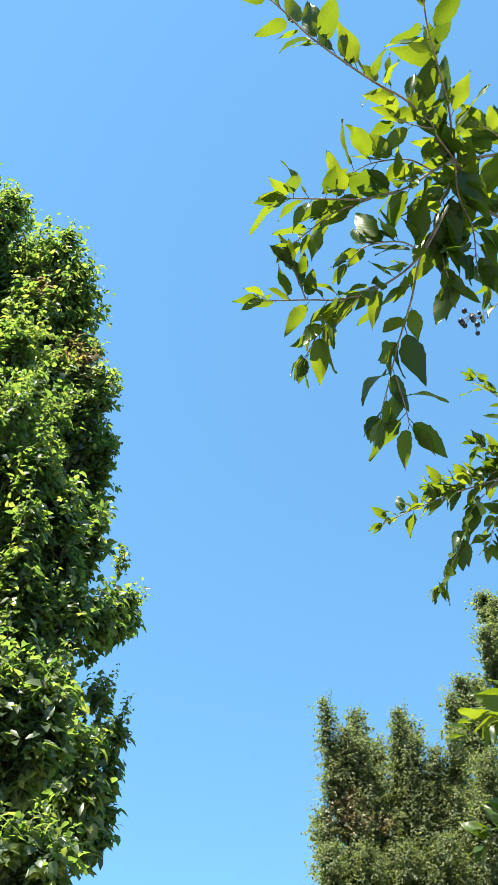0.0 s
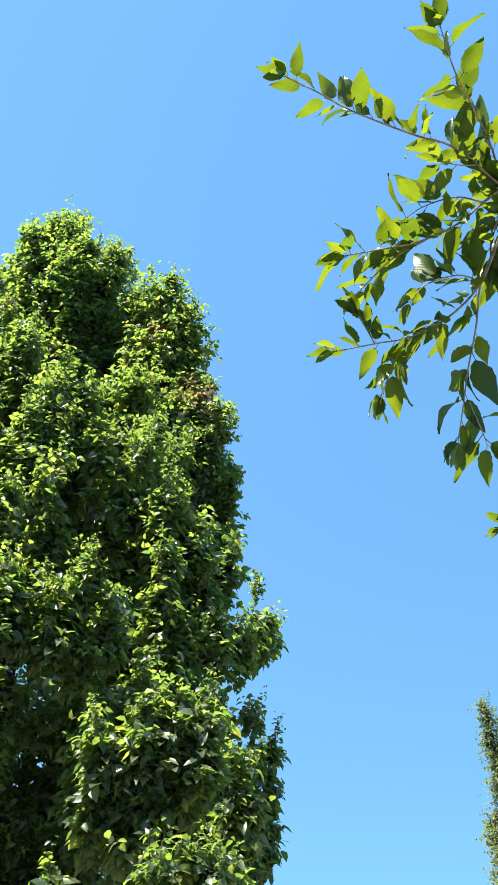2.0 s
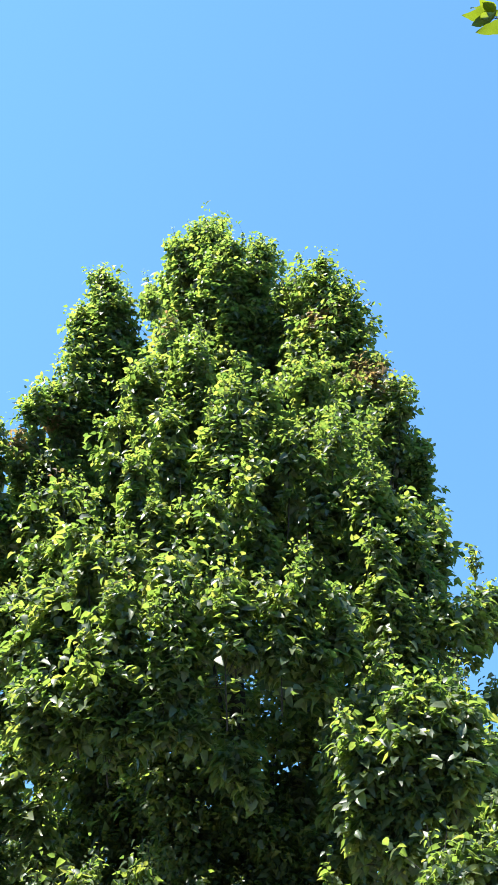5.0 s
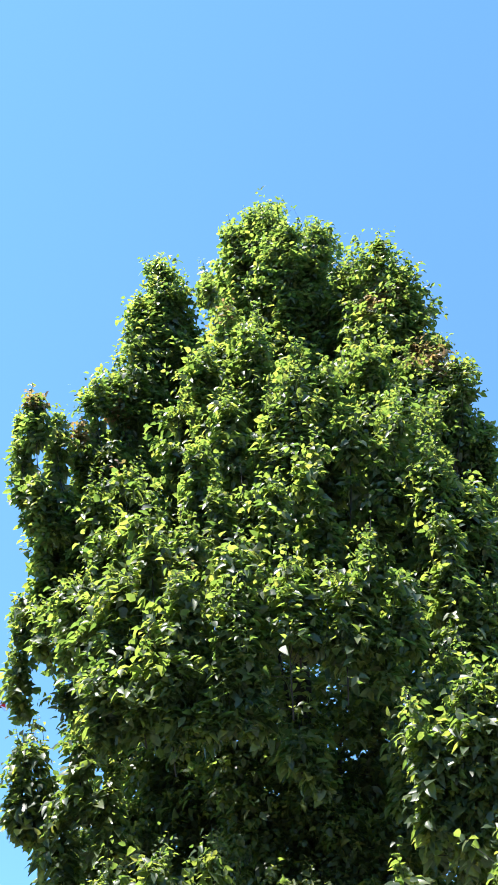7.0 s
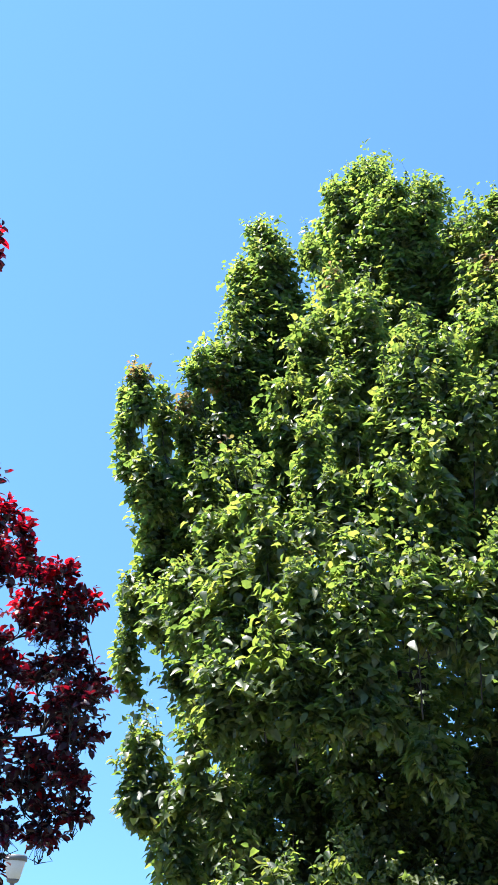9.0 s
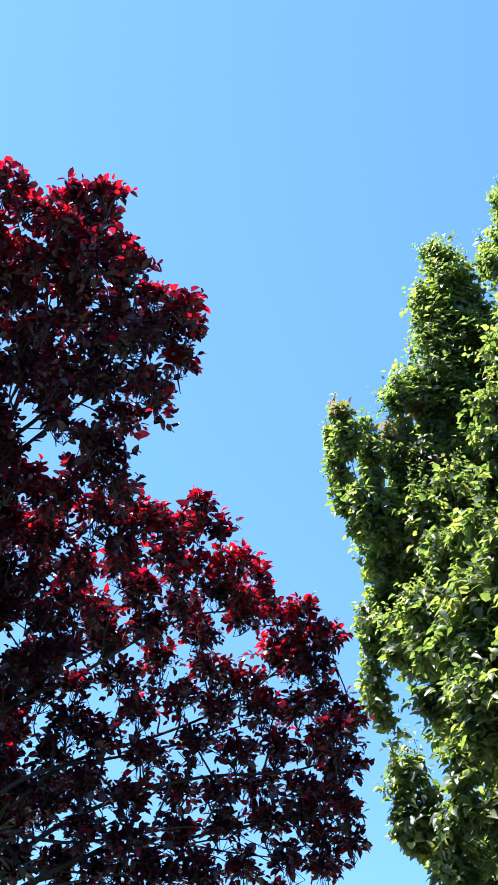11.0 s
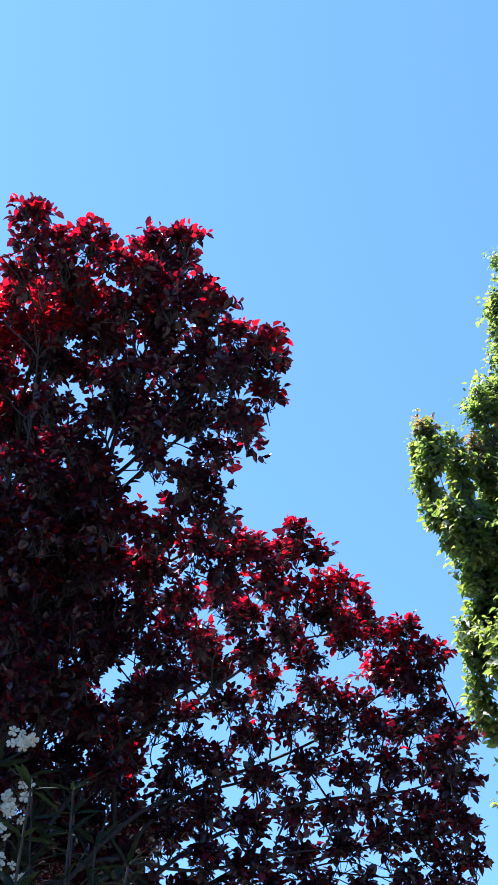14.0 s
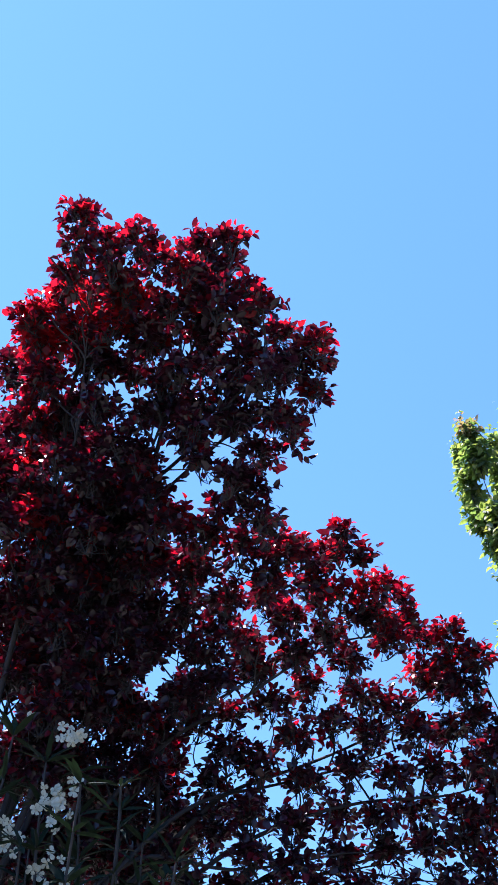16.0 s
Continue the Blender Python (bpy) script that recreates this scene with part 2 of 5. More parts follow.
def rosettes(sprigs, count, size):
    """Leaves that spread and arch over from the end of each sprig, as a spur bears them."""
    B, W, N, L, lines = [], [], [], [], []
    for o, way, ln, scale in sprigs:
        n = random.randint(count - 3, count + 2)
        u = np.sort(np.random.random(n)) ** 0.6
        flat = np.array([way[0], way[1], 0.0])
        ang = np.arange(n) * 2.4 + random.uniform(0, 6.28)
        side = np.stack([np.cos(ang), np.sin(ang), np.zeros(n)], 1) * 0.8 + flat * 0.55
        W.append(side + UP * np.random.uniform(-0.8, 0.4, (n, 1)) + way * (0.7 * u ** 5)[:, None])
        N.append(UP * 0.75 + side * 0.3 + flat * 0.7 + np.random.normal(0, 0.3, (n, 3)))
        B.append(o + way * (ln * u)[:, None] + np.random.normal(0, 0.016, (n, 3)))
        L.append(scale * np.random.uniform(size[0], size[1], n) * (1 - 0.3 * (u > 0.92)))
        k = np.linspace(0, 1, 3)
        lines.append((o + way * (k * ln)[:, None], np.linspace(0.0022, 0.0008, 3)))
    return np.concatenate(B), np.concatenate(W), np.concatenate(N), np.concatenate(L), lines


def foliage(name, parent, place, block, material, label, singles=0, near=None, leaf_name="leaf", width=0.66, belly=(0.28, 0.66)):
    """The leaves of a tree. Those nearest to a stretch of the plan are leaves of their own; the rest are one mass."""
    B, W, N, L = block
    B = B - np.array(place)
    pick = np.zeros(len(B), bool)
    if singles:
        d = np.linalg.norm(B + np.array(place) - np.array(near), axis=1)
        pick[np.argsort(d)[:singles]] = True
    rest = ~pick
    v, f = leaf_block(B[rest], W[rest], N[rest], L[rest], width=width, belly=belly)
    crown = mesh_object(name, v, f, material, parent, label, smooth=True)
    crown["kind"] = "stuff"
    if singles:
        shapes = []
        for k in range(6):
            lv, lf = leaf_block(np.zeros((1, 3)), np.array([[0.0, 1.0, 0.0]]), np.array([[0.0, 0.0, 1.0]]), np.ones(1), width=width, belly=belly)
            tmp = mesh_object(leaf_name, lv, lf, material, smooth=True)
            shapes.append(tmp.data)
            bpy.data.objects.remove(tmp)
        for k, i in enumerate(np.flatnonzero(pick)):
            ob = new(leaf_name, shapes[k % 6])
            ob.parent = parent
            y = unit(W[i])
            x = unit(np.cross(y, N[i]))
            z = np.cross(x, y)
            ob.matrix_local = Matrix(((x[0], y[0], z[0], B[i][0]), (x[1], y[1], z[1], B[i][1]), (x[2], y[2], z[2], B[i][2]), (0, 0, 0, 1))) @ Matrix.Scale(float(L[i]), 4)
    return crown


# ---- ground ----
def build_ground():
    g = np.linspace(-1, 1, 61)
    g = np.sign(g) * np.abs(g) ** 3 * 2500
    x, y = np.meshgrid(g, g)
    z = 0.03 * np.sin(x * 0.35) * np.cos(y * 0.27) * np.exp(-(x * x + y * y) / 4000)
    v = np.stack([x, y, z - 0.02], -1).reshape(-1, 3)
    i = np.arange(60)[:, None] * 61 + np.arange(60)[None]
    f = np.stack([i, i + 1, i + 62, i + 61], -1).reshape(-1, 4)
    ob = mesh_object("ground", v, f, M_GRASS, smooth=True)
    return tagged(ob, "unseen lawn that reaches the horizon, paled to bounce light", "ground", kind="structure")


build_ground()


# ---- pear trees ----
def crown_reach(k):
    """Half the crown's width at the share k of the tree's height, as a share of the widest."""
    return float(np.interp(k, [0.1, 0.25, 0.4, 0.55, 0.66, 0.76, 0.87, 0.96, 1.0], [0.7, 0.98, 1.0, 0.93, 0.84, 0.70, 0.55, 0.34, 0.1]))


def lumps(p, size):
    """Uneven growth: a smooth value round 0.5 that changes over a stretch of the given size."""
    return 0.5 + 0.75 * noise.noise(Vector(p) / size)


def plume_sprigs(axis, r, count):
    """Short leafy shoots round the upper end of a branch: axis runs from its foot to its tip. They stand in knobs, with gaps between."""
    out = []
    m = len(axis)
    for _ in range(count):
        s = random.random() ** 0.85                      # 0 at the tip, 1 at the foot of the leafy part
        k = (1 - s) * (m - 1)
        i = min(int(k), m - 2)
        o = axis[i] + (axis[i + 1] - axis[i]) * (k - i)
        az = random.uniform(0, 2 * math.pi)
        a = radians(random.uniform(-10, 50) + 35 * (1 - s) ** 5)
        way = np.array([math.cos(az) * math.cos(a), math.sin(az) * math.cos(a), math.sin(a)])
        ln = r * min(1.0, math.sqrt((s + 0.03) / 0.16)) * (1 - 0.3 * s) * (0.4 + 0.95 * random.random() ** 1.5)
        knob = 0.65 * lumps(o + way * r * 0.8, 0.30) + 0.35 * lumps(o + way * r * 0.8, 0.12)
        if s < 0.3:
            knob = max(knob, 0.47)                       # tips stay leafy
        if knob < random.uniform(0.34, 0.50):
            continue
        ln *= 0.25 + 1.6 * knob
        out.append((o, way, max(0.03, ln), 0.72 + 0.28 * min(1.0, s / 0.3)))
    for _ in range(random.randint(3, 6)):                # thin young shoots that rise from the top
        o = axis[-1] - UP * random.uniform(0.0, 0.15) + np.random.normal(0, 0.35 * r, 3) * np.array([1, 1, 0.2])
        way = unit(UP + np.random.normal(0, 0.16, 3))
        for j in range(random.randint(2, 4)):
            out.append((o + way * 0.055 * j, way, 0.07, 0.68 - 0.1 * j))
    return out


def pear_tree(foot, plumes, height, fill, label, core=5000, size=(0.045, 0.072), density=1.0, group="", rust=(), singles=0, near=None, wide=1.95, low=1.2, lean=0.5, hollows=(), backs=(), airy=(), inner=0.5, shelf=0.0, under_shelf=0.0, leaf=M_PEAR):
    """An upright, many-stemmed tree: a trunk, stems that rise from it, and a leafy plume round each stem.
    plumes: tip x, y, z, leafy length and radius of each; fill: how many more stand inside the crown."""
    foot = np.array(foot, float)
    tree = thing("pear_tree", foot, label, "tree", group)
    top = foot + np.array([0, 0, height])
    line, rad = limb([foot - UP * 0.15, foot + [0.03, 0.02, height * 0.3], foot + [-0.02, 0.04, height * 0.6], top - UP * 0.9], 0.13 * height / 9, 0.015, 10, 0.02)
    v, f = tubes([(line - foot, rad * (1 + 0.5 * np.exp(-np.linspace(0, 14, len(rad)))))], 12)
    mesh_object("trunk", v, f, M_PEAR_BARK, tree, smooth=True)
    blocks, lines = [], []
    every = [(*p, 1.0) for p in plumes] + [(*p, 0.9) for p in backs] + [(*p, 0.62) for p in airy]
    for k in range(fill):                                # the sides that face away, in larger clumps
        h = low + (height - low - 0.6) * ((k + 0.5) / fill) ** 1.1
        a = k * 2.39996
        if math.cos(a - math.atan2(-foot[1], -foot[0])) > 0.35:
            continue
        reach = max(0.05, wide * crown_reach(h / height) - 0.3)
        every.append((foot[0] + reach * math.cos(a), foot[1] + reach * math.sin(a), h + 0.4, random.uniform(0.7, 1.1), random.uniform(0.3, 0.4), 0.55))
    face = math.atan2(-foot[1], -foot[0])
    for k in range(4):                                   # main boughs inside the crown
        a, h = k * 2.39996, height * (0.3 + 0.08 * k)
        end = foot + np.array([0.25 * wide * math.cos(a) * crown_reach(h / height + 0.2), 0.25 * wide * math.sin(a) * crown_reach(h / height + 0.2), h + 1.4])
        bl, br = limb([foot + UP * h, foot + (end - foot) * np.array([0.5, 0.5, 0]) + UP * (h + 0.6), end], 0.026, 0.008, 8, 0.02)
        bv, bf = tubes([(bl - foot, br)], 8)
        mesh_object("bough", bv, bf, M_PEAR_BARK, tree, smooth=True)
    for x, y, z, ln, r, full in every:
        out = np.array([x - foot[0], y - foot[1], 0.0])
        out /= max(0.3, np.linalg.norm(out))
        tip = np.array([x, y, z])
        axis = bend([tip - UP * ln * 0.9 - out * lean * ln, tip - UP * ln * 0.5 - out * lean * 0.3 * ln, tip], 8)
        if full == 1.0:
            sv, sf = tubes([(axis - foot, np.linspace(0.0045, 0.0015, len(axis)))], 6)
            mesh_object("stem", sv, sf, M_PEAR_BARK, tree, smooth=True)
        spr = plume_sprigs(axis, r, int((8 + 900 * r * ln + 60 * r) * density * full))
        B, W, N, L, tw = rosettes(spr, 9, size if full > 0.6 else (size[1], size[1] * 1.3))
        bare = []
        keep = np.ones(len(B), bool)
        for hx, hy, hz, hr in hollows if full == 1.0 else ():                  # dark hollows between the plumes
            hc = np.array([hx, hy, hz])
            deep = foot + UP * hz - hc
            deep = deep / max(0.1, np.linalg.norm(deep)) * 0.55
            u = np.clip((B - hc) @ deep / (deep @ deep), -0.4, 1)
            keep &= np.linalg.norm(B - hc - u[:, None] * deep, axis=1) > hr * np.random.uniform(0.75, 1.05, len(B))
            bare.append((hc + deep * 0.3, hr + 0.2))
        lines += [q for q in tw[:-6:4] + tw[-6:] if all(np.linalg.norm(q[0][-1] - c) > d for c, d in bare)]
        B, W, N, L = B[keep], W[keep], N[keep], L[keep]
        blocks.append((B, W, N, L))
    inside = []                                          # leaves that close the inside of the crown
    for k in range(int(core * density * (wide / 1.95) ** 2)):
        h = low * 0.6 + (height - 0.9 - low * 0.6) * random.random() ** 1.7
        a = random.uniform(0, 2 * math.pi)
        under = under_shelf * max(0, math.cos(a - face)) ** 0.5 * min(1, (shelf - h) / 0.4) if h < shelf else 0.0
        share = random.uniform(0.75, 1.0) if h > shelf else random.random() ** 0.5
        rr = max(0.02, wide * crown_reach(h / height) - inner - 0.15 - under) * share
        d = np.array([math.cos(a), math.sin(a), 0.0])
        inside.append((foot + d * rr + UP * h, unit(d * 0.8 + UP * random.uniform(-0.2, 0.9) + np.random.normal(0, 0.3, 3)), random.uniform(0.12, 0.26), 1.0))
    for k in range(int(core * 0.25 if shelf else 0)):   # the low branches on the far side
        a = face + random.choice((-1, 1)) * random.uniform(1.5, 3.14)
        d = np.array([math.cos(a), math.sin(a), 0.0])
        inside.append((foot + d * random.uniform(0.45, 1.25) + UP * random.uniform(0.8, 4.3), unit(np.random.normal(0, 0.5, 3) - d * 0.3 + UP * 0.4), random.uniform(0.12, 0.26), 1.1))
    B, W, N, L, tw = rosettes(inside, 7, (size[0], size[1] * 1.15))
    blocks.append((B, W, N, L))
    B, W, N, L = (np.concatenate(c) for c in zip(*blocks))
    tv, tf = tubes([(p - foot, q) for p, q in lines], 3)
    tagged(mesh_object("twig_mass", tv, tf, M_PEAR_BARK, tree), kind="stuff")
    is_rust = np.zeros(len(B), bool)
    for x, y, z, r in rust:
        is_rust |= (np.linalg.norm(B - np.array([x, y, z]), axis=1) < r * np.random.uniform(0.15, 1.1, len(B)))
    if is_rust.any():
        foliage("rusty_foliage", tree, foot, (B[is_rust], W[is_rust], N[is_rust], L[is_rust]), M_PEAR_RUST, "rust-brown scorched leaves")
    g = ~is_rust
    foliage("crown", tree, foot, (B[g], W[g], N[g], L[g]), leaf, "glossy green leaves in upright plumes", singles, near)
    return tree


PEAR_TOP = [(-2.50, 5.26, 8.13, 1.55, 0.27), (-2.30, 5.18, 7.90, 1.18, 0.19), (-1.98, 5.53, 7.88, 1.18, 0.25), (-2.11, 5.19, 7.66, 1.14, 0.20), (-1.76, 5.55, 7.31, 1.57, 0.30), (-2.71, 5.26, 8.09, 1.21, 0.15), (-1.50, 5.49, 7.03, 1.40, 0.24), (-1.67, 5.53, 7.28, 1.27, 0.18), (-1.30, 5.46, 6.55, 1.09, 0.16), (-3.04, 4.76, 6.92, 1.03, 0.20), (-3.12, 4.64, 6.70, 0.79, 0.15), (-2.71, 4.84, 7.02, 0.54, 0.07), (-3.19, 4.50, 6.34, 0.84, 0.20), (-3.26, 4.39, 5.98, 0.67, 0.16), (-3.33, 4.26, 5.78, 0.75, 0.16), (-2.39, 4.55, 6.31, 0.82, 0.17), (-2.94, 4.99, 6.71, 0.86, 0.19), (-3.08, 4.79, 6.48, 0.92, 0.26), (-2.48, 4.34, 5.79, 0.74, 0.21), (-2.15, 4.44, 5.95, 0.71, 0.19)]
PEAR_SPIRES = [(-3.06, 4.60, 7.21, 1.34, 0.22), (-3.08, 4.76, 7.18, 1.05, 0.20), (-2.87, 5.03, 7.29, 0.50, 0.06), (-2.47, 5.57, 8.57, 1.26, 0.21), (-1.99, 5.53, 7.86, 1.13, 0.23), (-1.30, 5.40, 6.97, 1.33, 0.26), (-1.46, 5.46, 6.97, 1.20, 0.21), (-2.71, 5.28, 8.02, 0.92, 0.16), (-3.20, 4.55, 6.84, 0.79, 0.16)]
PEAR_SHOULDER = [(-1.40, 5.38, 7.31, 1.26, 0.20), (-1.26, 5.44, 6.91, 1.24, 0.17), (-1.18, 5.47, 6.52, 0.93, 0.15), (-1.07, 5.45, 5.90, 0.83, 0.14), (-0.99, 5.47, 5.52, 0.67, 0.12), (-0.87, 5.56, 5.42, 0.46, 0.09), (-0.93, 5.60, 5.14, 0.59, 0.13), (-0.82, 5.25, 4.55, 0.51, 0.12), (-1.42, 5.53, 6.32, 0.90, 0.20), (-1.15, 5.07, 5.26, 0.73, 0.17), (-1.72, 5.58, 6.96, 0.95, 0.22), (-1.10, 5.41, 6.12, 1.15, 0.19), (-0.92, 5.36, 5.81, 0.97, 0.15), (-1.45, 4.95, 5.90, 0.98, 0.20), (-1.26, 5.26, 5.86, 0.93, 0.19), (-1.23, 4.66, 5.17, 0.84, 0.19)]
PEAR_RIDGE = [(-1.72, 4.24, 5.50, 0.59, 0.09), (-1.71, 4.14, 5.16, 1.27, 0.16), (-1.57, 4.32, 5.29, 0.94, 0.14), (-1.85, 4.13, 4.99, 0.88, 0.12), (-1.57, 4.04, 4.46, 0.69, 0.15), (-1.75, 3.87, 4.20, 0.47, 0.15), (-2.15, 4.07, 5.10, 0.63, 0.12), (-2.23, 3.87, 4.63, 0.69, 0.15), (-2.09, 3.84, 4.29, 0.45, 0.11), (-1.45, 4.31, 4.84, 0.77, 0.14), (-1.32, 4.42, 4.67, 0.62, 0.12), (-1.04, 4.47, 4.58, 1.05, 0.13), (-1.22, 4.46, 4.87, 0.61, 0.12), (-0.89, 4.64, 4.33, 0.62, 0.15), (-0.99, 4.36, 4.05, 0.54, 0.12), (-0.84, 4.74, 4.00, 0.48, 0.13)]
PEAR_LEFT = [(-3.47, 3.81, 5.44, 1.14, 0.13), (-3.63, 3.87, 5.36, 0.89, 0.10), (-3.48, 4.05, 5.42, 0.85, 0.11), (-3.42, 4.23, 5.42, 0.50, 0.11), (-3.34, 4.36, 5.40, 0.76, 0.20), (-3.23, 4.55, 5.79, 0.81, 0.22), (-3.14, 4.67, 6.07, 0.74, 0.21), (-2.73, 3.87, 4.57, 0.45, 0.17), (-3.10, 4.06, 4.69, 0.52, 0.15), (-2.52, 3.77, 4.34, 0.42, 0.12), (-3.60, 4.20, 4.73, 0.72, 0.17), (-3.52, 4.39, 4.72, 0.59, 0.16), (-3.61, 4.25, 4.43, 0.43, 0.12), (-2.94, 3.98, 4.28, 0.47, 0.15), (-2.56, 4.16, 5.25, 0.57, 0.18), (-2.97, 3.77, 3.89, 0.47, 0.14), (-3.68, 4.17, 4.14, 0.37, 0.12), (-3.29, 3.93, 3.87, 0.30, 0.10)]
PEAR_SHELF = [(-2.35, 3.61, 3.92, 0.45, 0.18), (-2.15, 3.67, 3.96, 0.38, 0.12), (-1.87, 3.66, 3.78, 0.49, 0.18), (-2.53, 3.57, 3.74, 0.50, 0.17), (-2.13, 3.54, 3.60, 0.50, 0.19), (-1.58, 3.71, 3.61, 0.47, 0.18), (-1.36, 3.85, 3.58, 0.47, 0.17), (-1.27, 3.88, 3.73, 0.25, 0.04), (-1.15, 4.03, 3.59, 0.35, 0.11), (-1.84, 3.58, 3.45, 0.42, 0.16), (-2.49, 3.53, 3.33, 0.46, 0.16), (-2.69, 3.63, 3.58, 0.33, 0.12), (-2.16, 3.51, 3.31, 0.45, 0.17), (-1.88, 3.56, 3.23, 0.35, 0.15), (-1.61, 3.66, 3.27, 0.38, 0.15), (-1.39, 3.80, 3.28, 0.32, 0.14), (-1.25, 3.95, 3.36, 0.27, 0.10), (-2.30, 3.51, 3.10, 0.26, 0.13)]
PEAR_UNDER = [(-2.02, 3.60, 3.06, 0.23, 0.11), (-1.81, 3.66, 3.08, 0.23, 0.11), (-2.54, 3.55, 3.14, 0.27, 0.09), (-2.18, 3.59, 2.92, 0.20, 0.08), (-1.64, 3.79, 2.92, 0.22, 0.10), (-1.60, 3.87, 2.81, 0.17, 0.06), (-3.17, 3.80, 3.04, 0.46, 0.15), (-2.82, 3.75, 2.98, 0.34, 0.12), (-3.18, 3.77, 2.85, 0.26, 0.09), (-2.97, 3.81, 2.73, 0.44, 0.13), (-2.68, 3.80, 2.79, 0.33, 0.11), (-2.13, 3.43, 2.29, 0.24, 0.14), (-2.37, 3.47, 2.26, 0.25, 0.11), (-1.97, 3.59, 2.36, 0.25, 0.13), (-1.24, 3.83, 2.23, 0.21, 0.10)]
PEAR_CORNER = [(-0.96, 4.19, 3.08, 0.47, 0.17), (-1.09, 4.08, 3.02, 0.34, 0.11), (-0.85, 4.40, 3.12, 0.37, 0.10), (-0.80, 4.57, 3.20, 0.35, 0.08), (-0.72, 4.84, 3.20, 0.66, 0.11), (-0.60, 4.92, 3.33, 0.68, 0.08), (-0.52, 5.08, 3.16, 0.51, 0.08), (-1.21, 3.93, 2.86, 0.38, 0.05), (-1.14, 4.07, 2.66, 0.33, 0.12), (-1.05, 4.24, 2.61, 0.33, 0.11), (-0.66, 4.78, 2.77, 0.46, 0.12), (-0.76, 4.70, 2.74, 0.40, 0.11), (-0.55, 5.11, 2.72, 0.29, 0.07), (-0.66, 4.95, 2.56, 0.31, 0.10), (-0.92, 4.36, 2.34, 0.22, 0.09), (-0.83, 4.70, 2.55, 0.30, 0.09)]
PEAR_EDGE = [(-0.62, 5.14, 4.18, 0.36, 0.03), (-0.57, 5.06, 3.92, 0.30, 0.10), (-0.55, 5.33, 4.03, 0.28, 0.06), (-0.66, 4.86, 3.75, 0.39, 0.12), (-0.77, 4.64, 3.73, 0.42, 0.15), (-0.91, 4.43, 3.62, 0.40, 0.14), (-0.76, 4.77, 3.56, 0.38, 0.10), (-0.89, 4.53, 3.45, 0.33, 0.12), (-1.06, 4.56, 4.48, 0.80, 0.15), (-0.95, 4.71, 4.29, 0.70, 0.13), (-0.98, 4.35, 3.73, 0.40, 0.13), (-1.03, 4.19, 3.23, 0.39, 0.12), (-0.97, 4.33, 3.16, 0.37, 0.10)]
PEAR_INNER = [(-3.31, 4.60, 5.37, 0.76, 0.25), (-3.09, 4.87, 5.57, 0.85, 0.26), (-2.52, 4.73, 5.01, 0.84, 0.23), (-2.24, 5.55, 7.19, 1.26, 0.25), (-1.96, 5.60, 6.85, 1.19, 0.27), (-1.73, 4.93, 4.80, 0.80, 0.26), (-1.51, 5.27, 4.74, 0.81, 0.27), (-2.44, 5.03, 6.11, 0.92, 0.24), (-3.48, 4.39, 5.12, 0.73, 0.20), (-3.57, 4.30, 4.50, 0.66, 0.21), (-3.73, 4.24, 3.82, 0.60, 0.11), (-3.52, 4.52, 3.97, 0.66, 0.21), (-3.44, 4.59, 4.39, 0.70, 0.22), (-1.34, 5.53, 4.53, 0.80, 0.24), (-1.15, 5.19, 3.83, 0.62, 0.19), (-1.15, 5.48, 5.86, 1.11, 0.22), (-1.10, 5.63, 5.28, 1.01, 0.19), (-1.07, 5.67, 4.68, 0.83, 0.18)]
PEAR_INNER += [(-2.31, 4.74, 4.84, 0.70, 0.28), (-2.19, 4.84, 4.77, 0.70, 0.28), (-2.45, 4.71, 4.78, 0.70, 0.28), (-2.27, 4.58, 4.71, 0.70, 0.28)]
PEAR_DEEP = [(-3.24, 5.08, 3.51, 0.70, 0.27), (-2.61, 4.93, 3.38, 0.64, 0.25), (-2.17, 5.02, 3.31, 0.63, 0.25), (-1.83, 5.30, 3.44, 0.65, 0.25), (-1.64, 5.82, 3.46, 0.69, 0.25), (-3.37, 5.01, 2.99, 0.62, 0.23), (-3.06, 5.25, 3.00, 0.63, 0.27), (-2.47, 5.02, 2.89, 0.58, 0.25), (-2.02, 5.14, 2.84, 0.57, 0.24), (-1.68, 5.30, 2.81, 0.57, 0.21), (-3.53, 4.84, 2.81, 0.57, 0.21), (-2.55, 4.96, 2.49, 0.49, 0.24), (-2.11, 5.05, 2.45, 0.48, 0.24), (-3.05, 5.06, 2.55, 0.52, 0.22), (-1.11, 5.88, 3.29, 0.71, 0.17), (-1.29, 5.91, 2.97, 0.62, 0.19), (-0.97, 5.92, 2.96, 0.61, 0.15), (-1.41, 5.87, 3.25, 0.64, 0.19)]
PEAR_KNOBS = [(-0.74, 3.75, 2.95, 0.39, 0.14), (-0.87, 3.74, 2.88, 0.36, 0.13), (-0.62, 3.80, 2.89, 0.36, 0.13), (-1.00, 3.73, 2.80, 0.33, 0.12), (-0.67, 3.83, 2.77, 0.33, 0.13), (-0.80, 3.81, 2.72, 0.33, 0.13), (-1.03, 3.78, 2.62, 0.27, 0.10), (-0.89, 3.83, 2.58, 0.30, 0.12), (-0.62, 3.55, 2.24, 0.30, 0.15), (-0.73, 3.53, 2.20, 0.27, 0.13), (-0.51, 3.58, 2.22, 0.27, 0.13), (-0.52, 4.27, 2.67, 0.36, 0.11), (-0.57, 4.22, 2.81, 0.36, 0.11)]
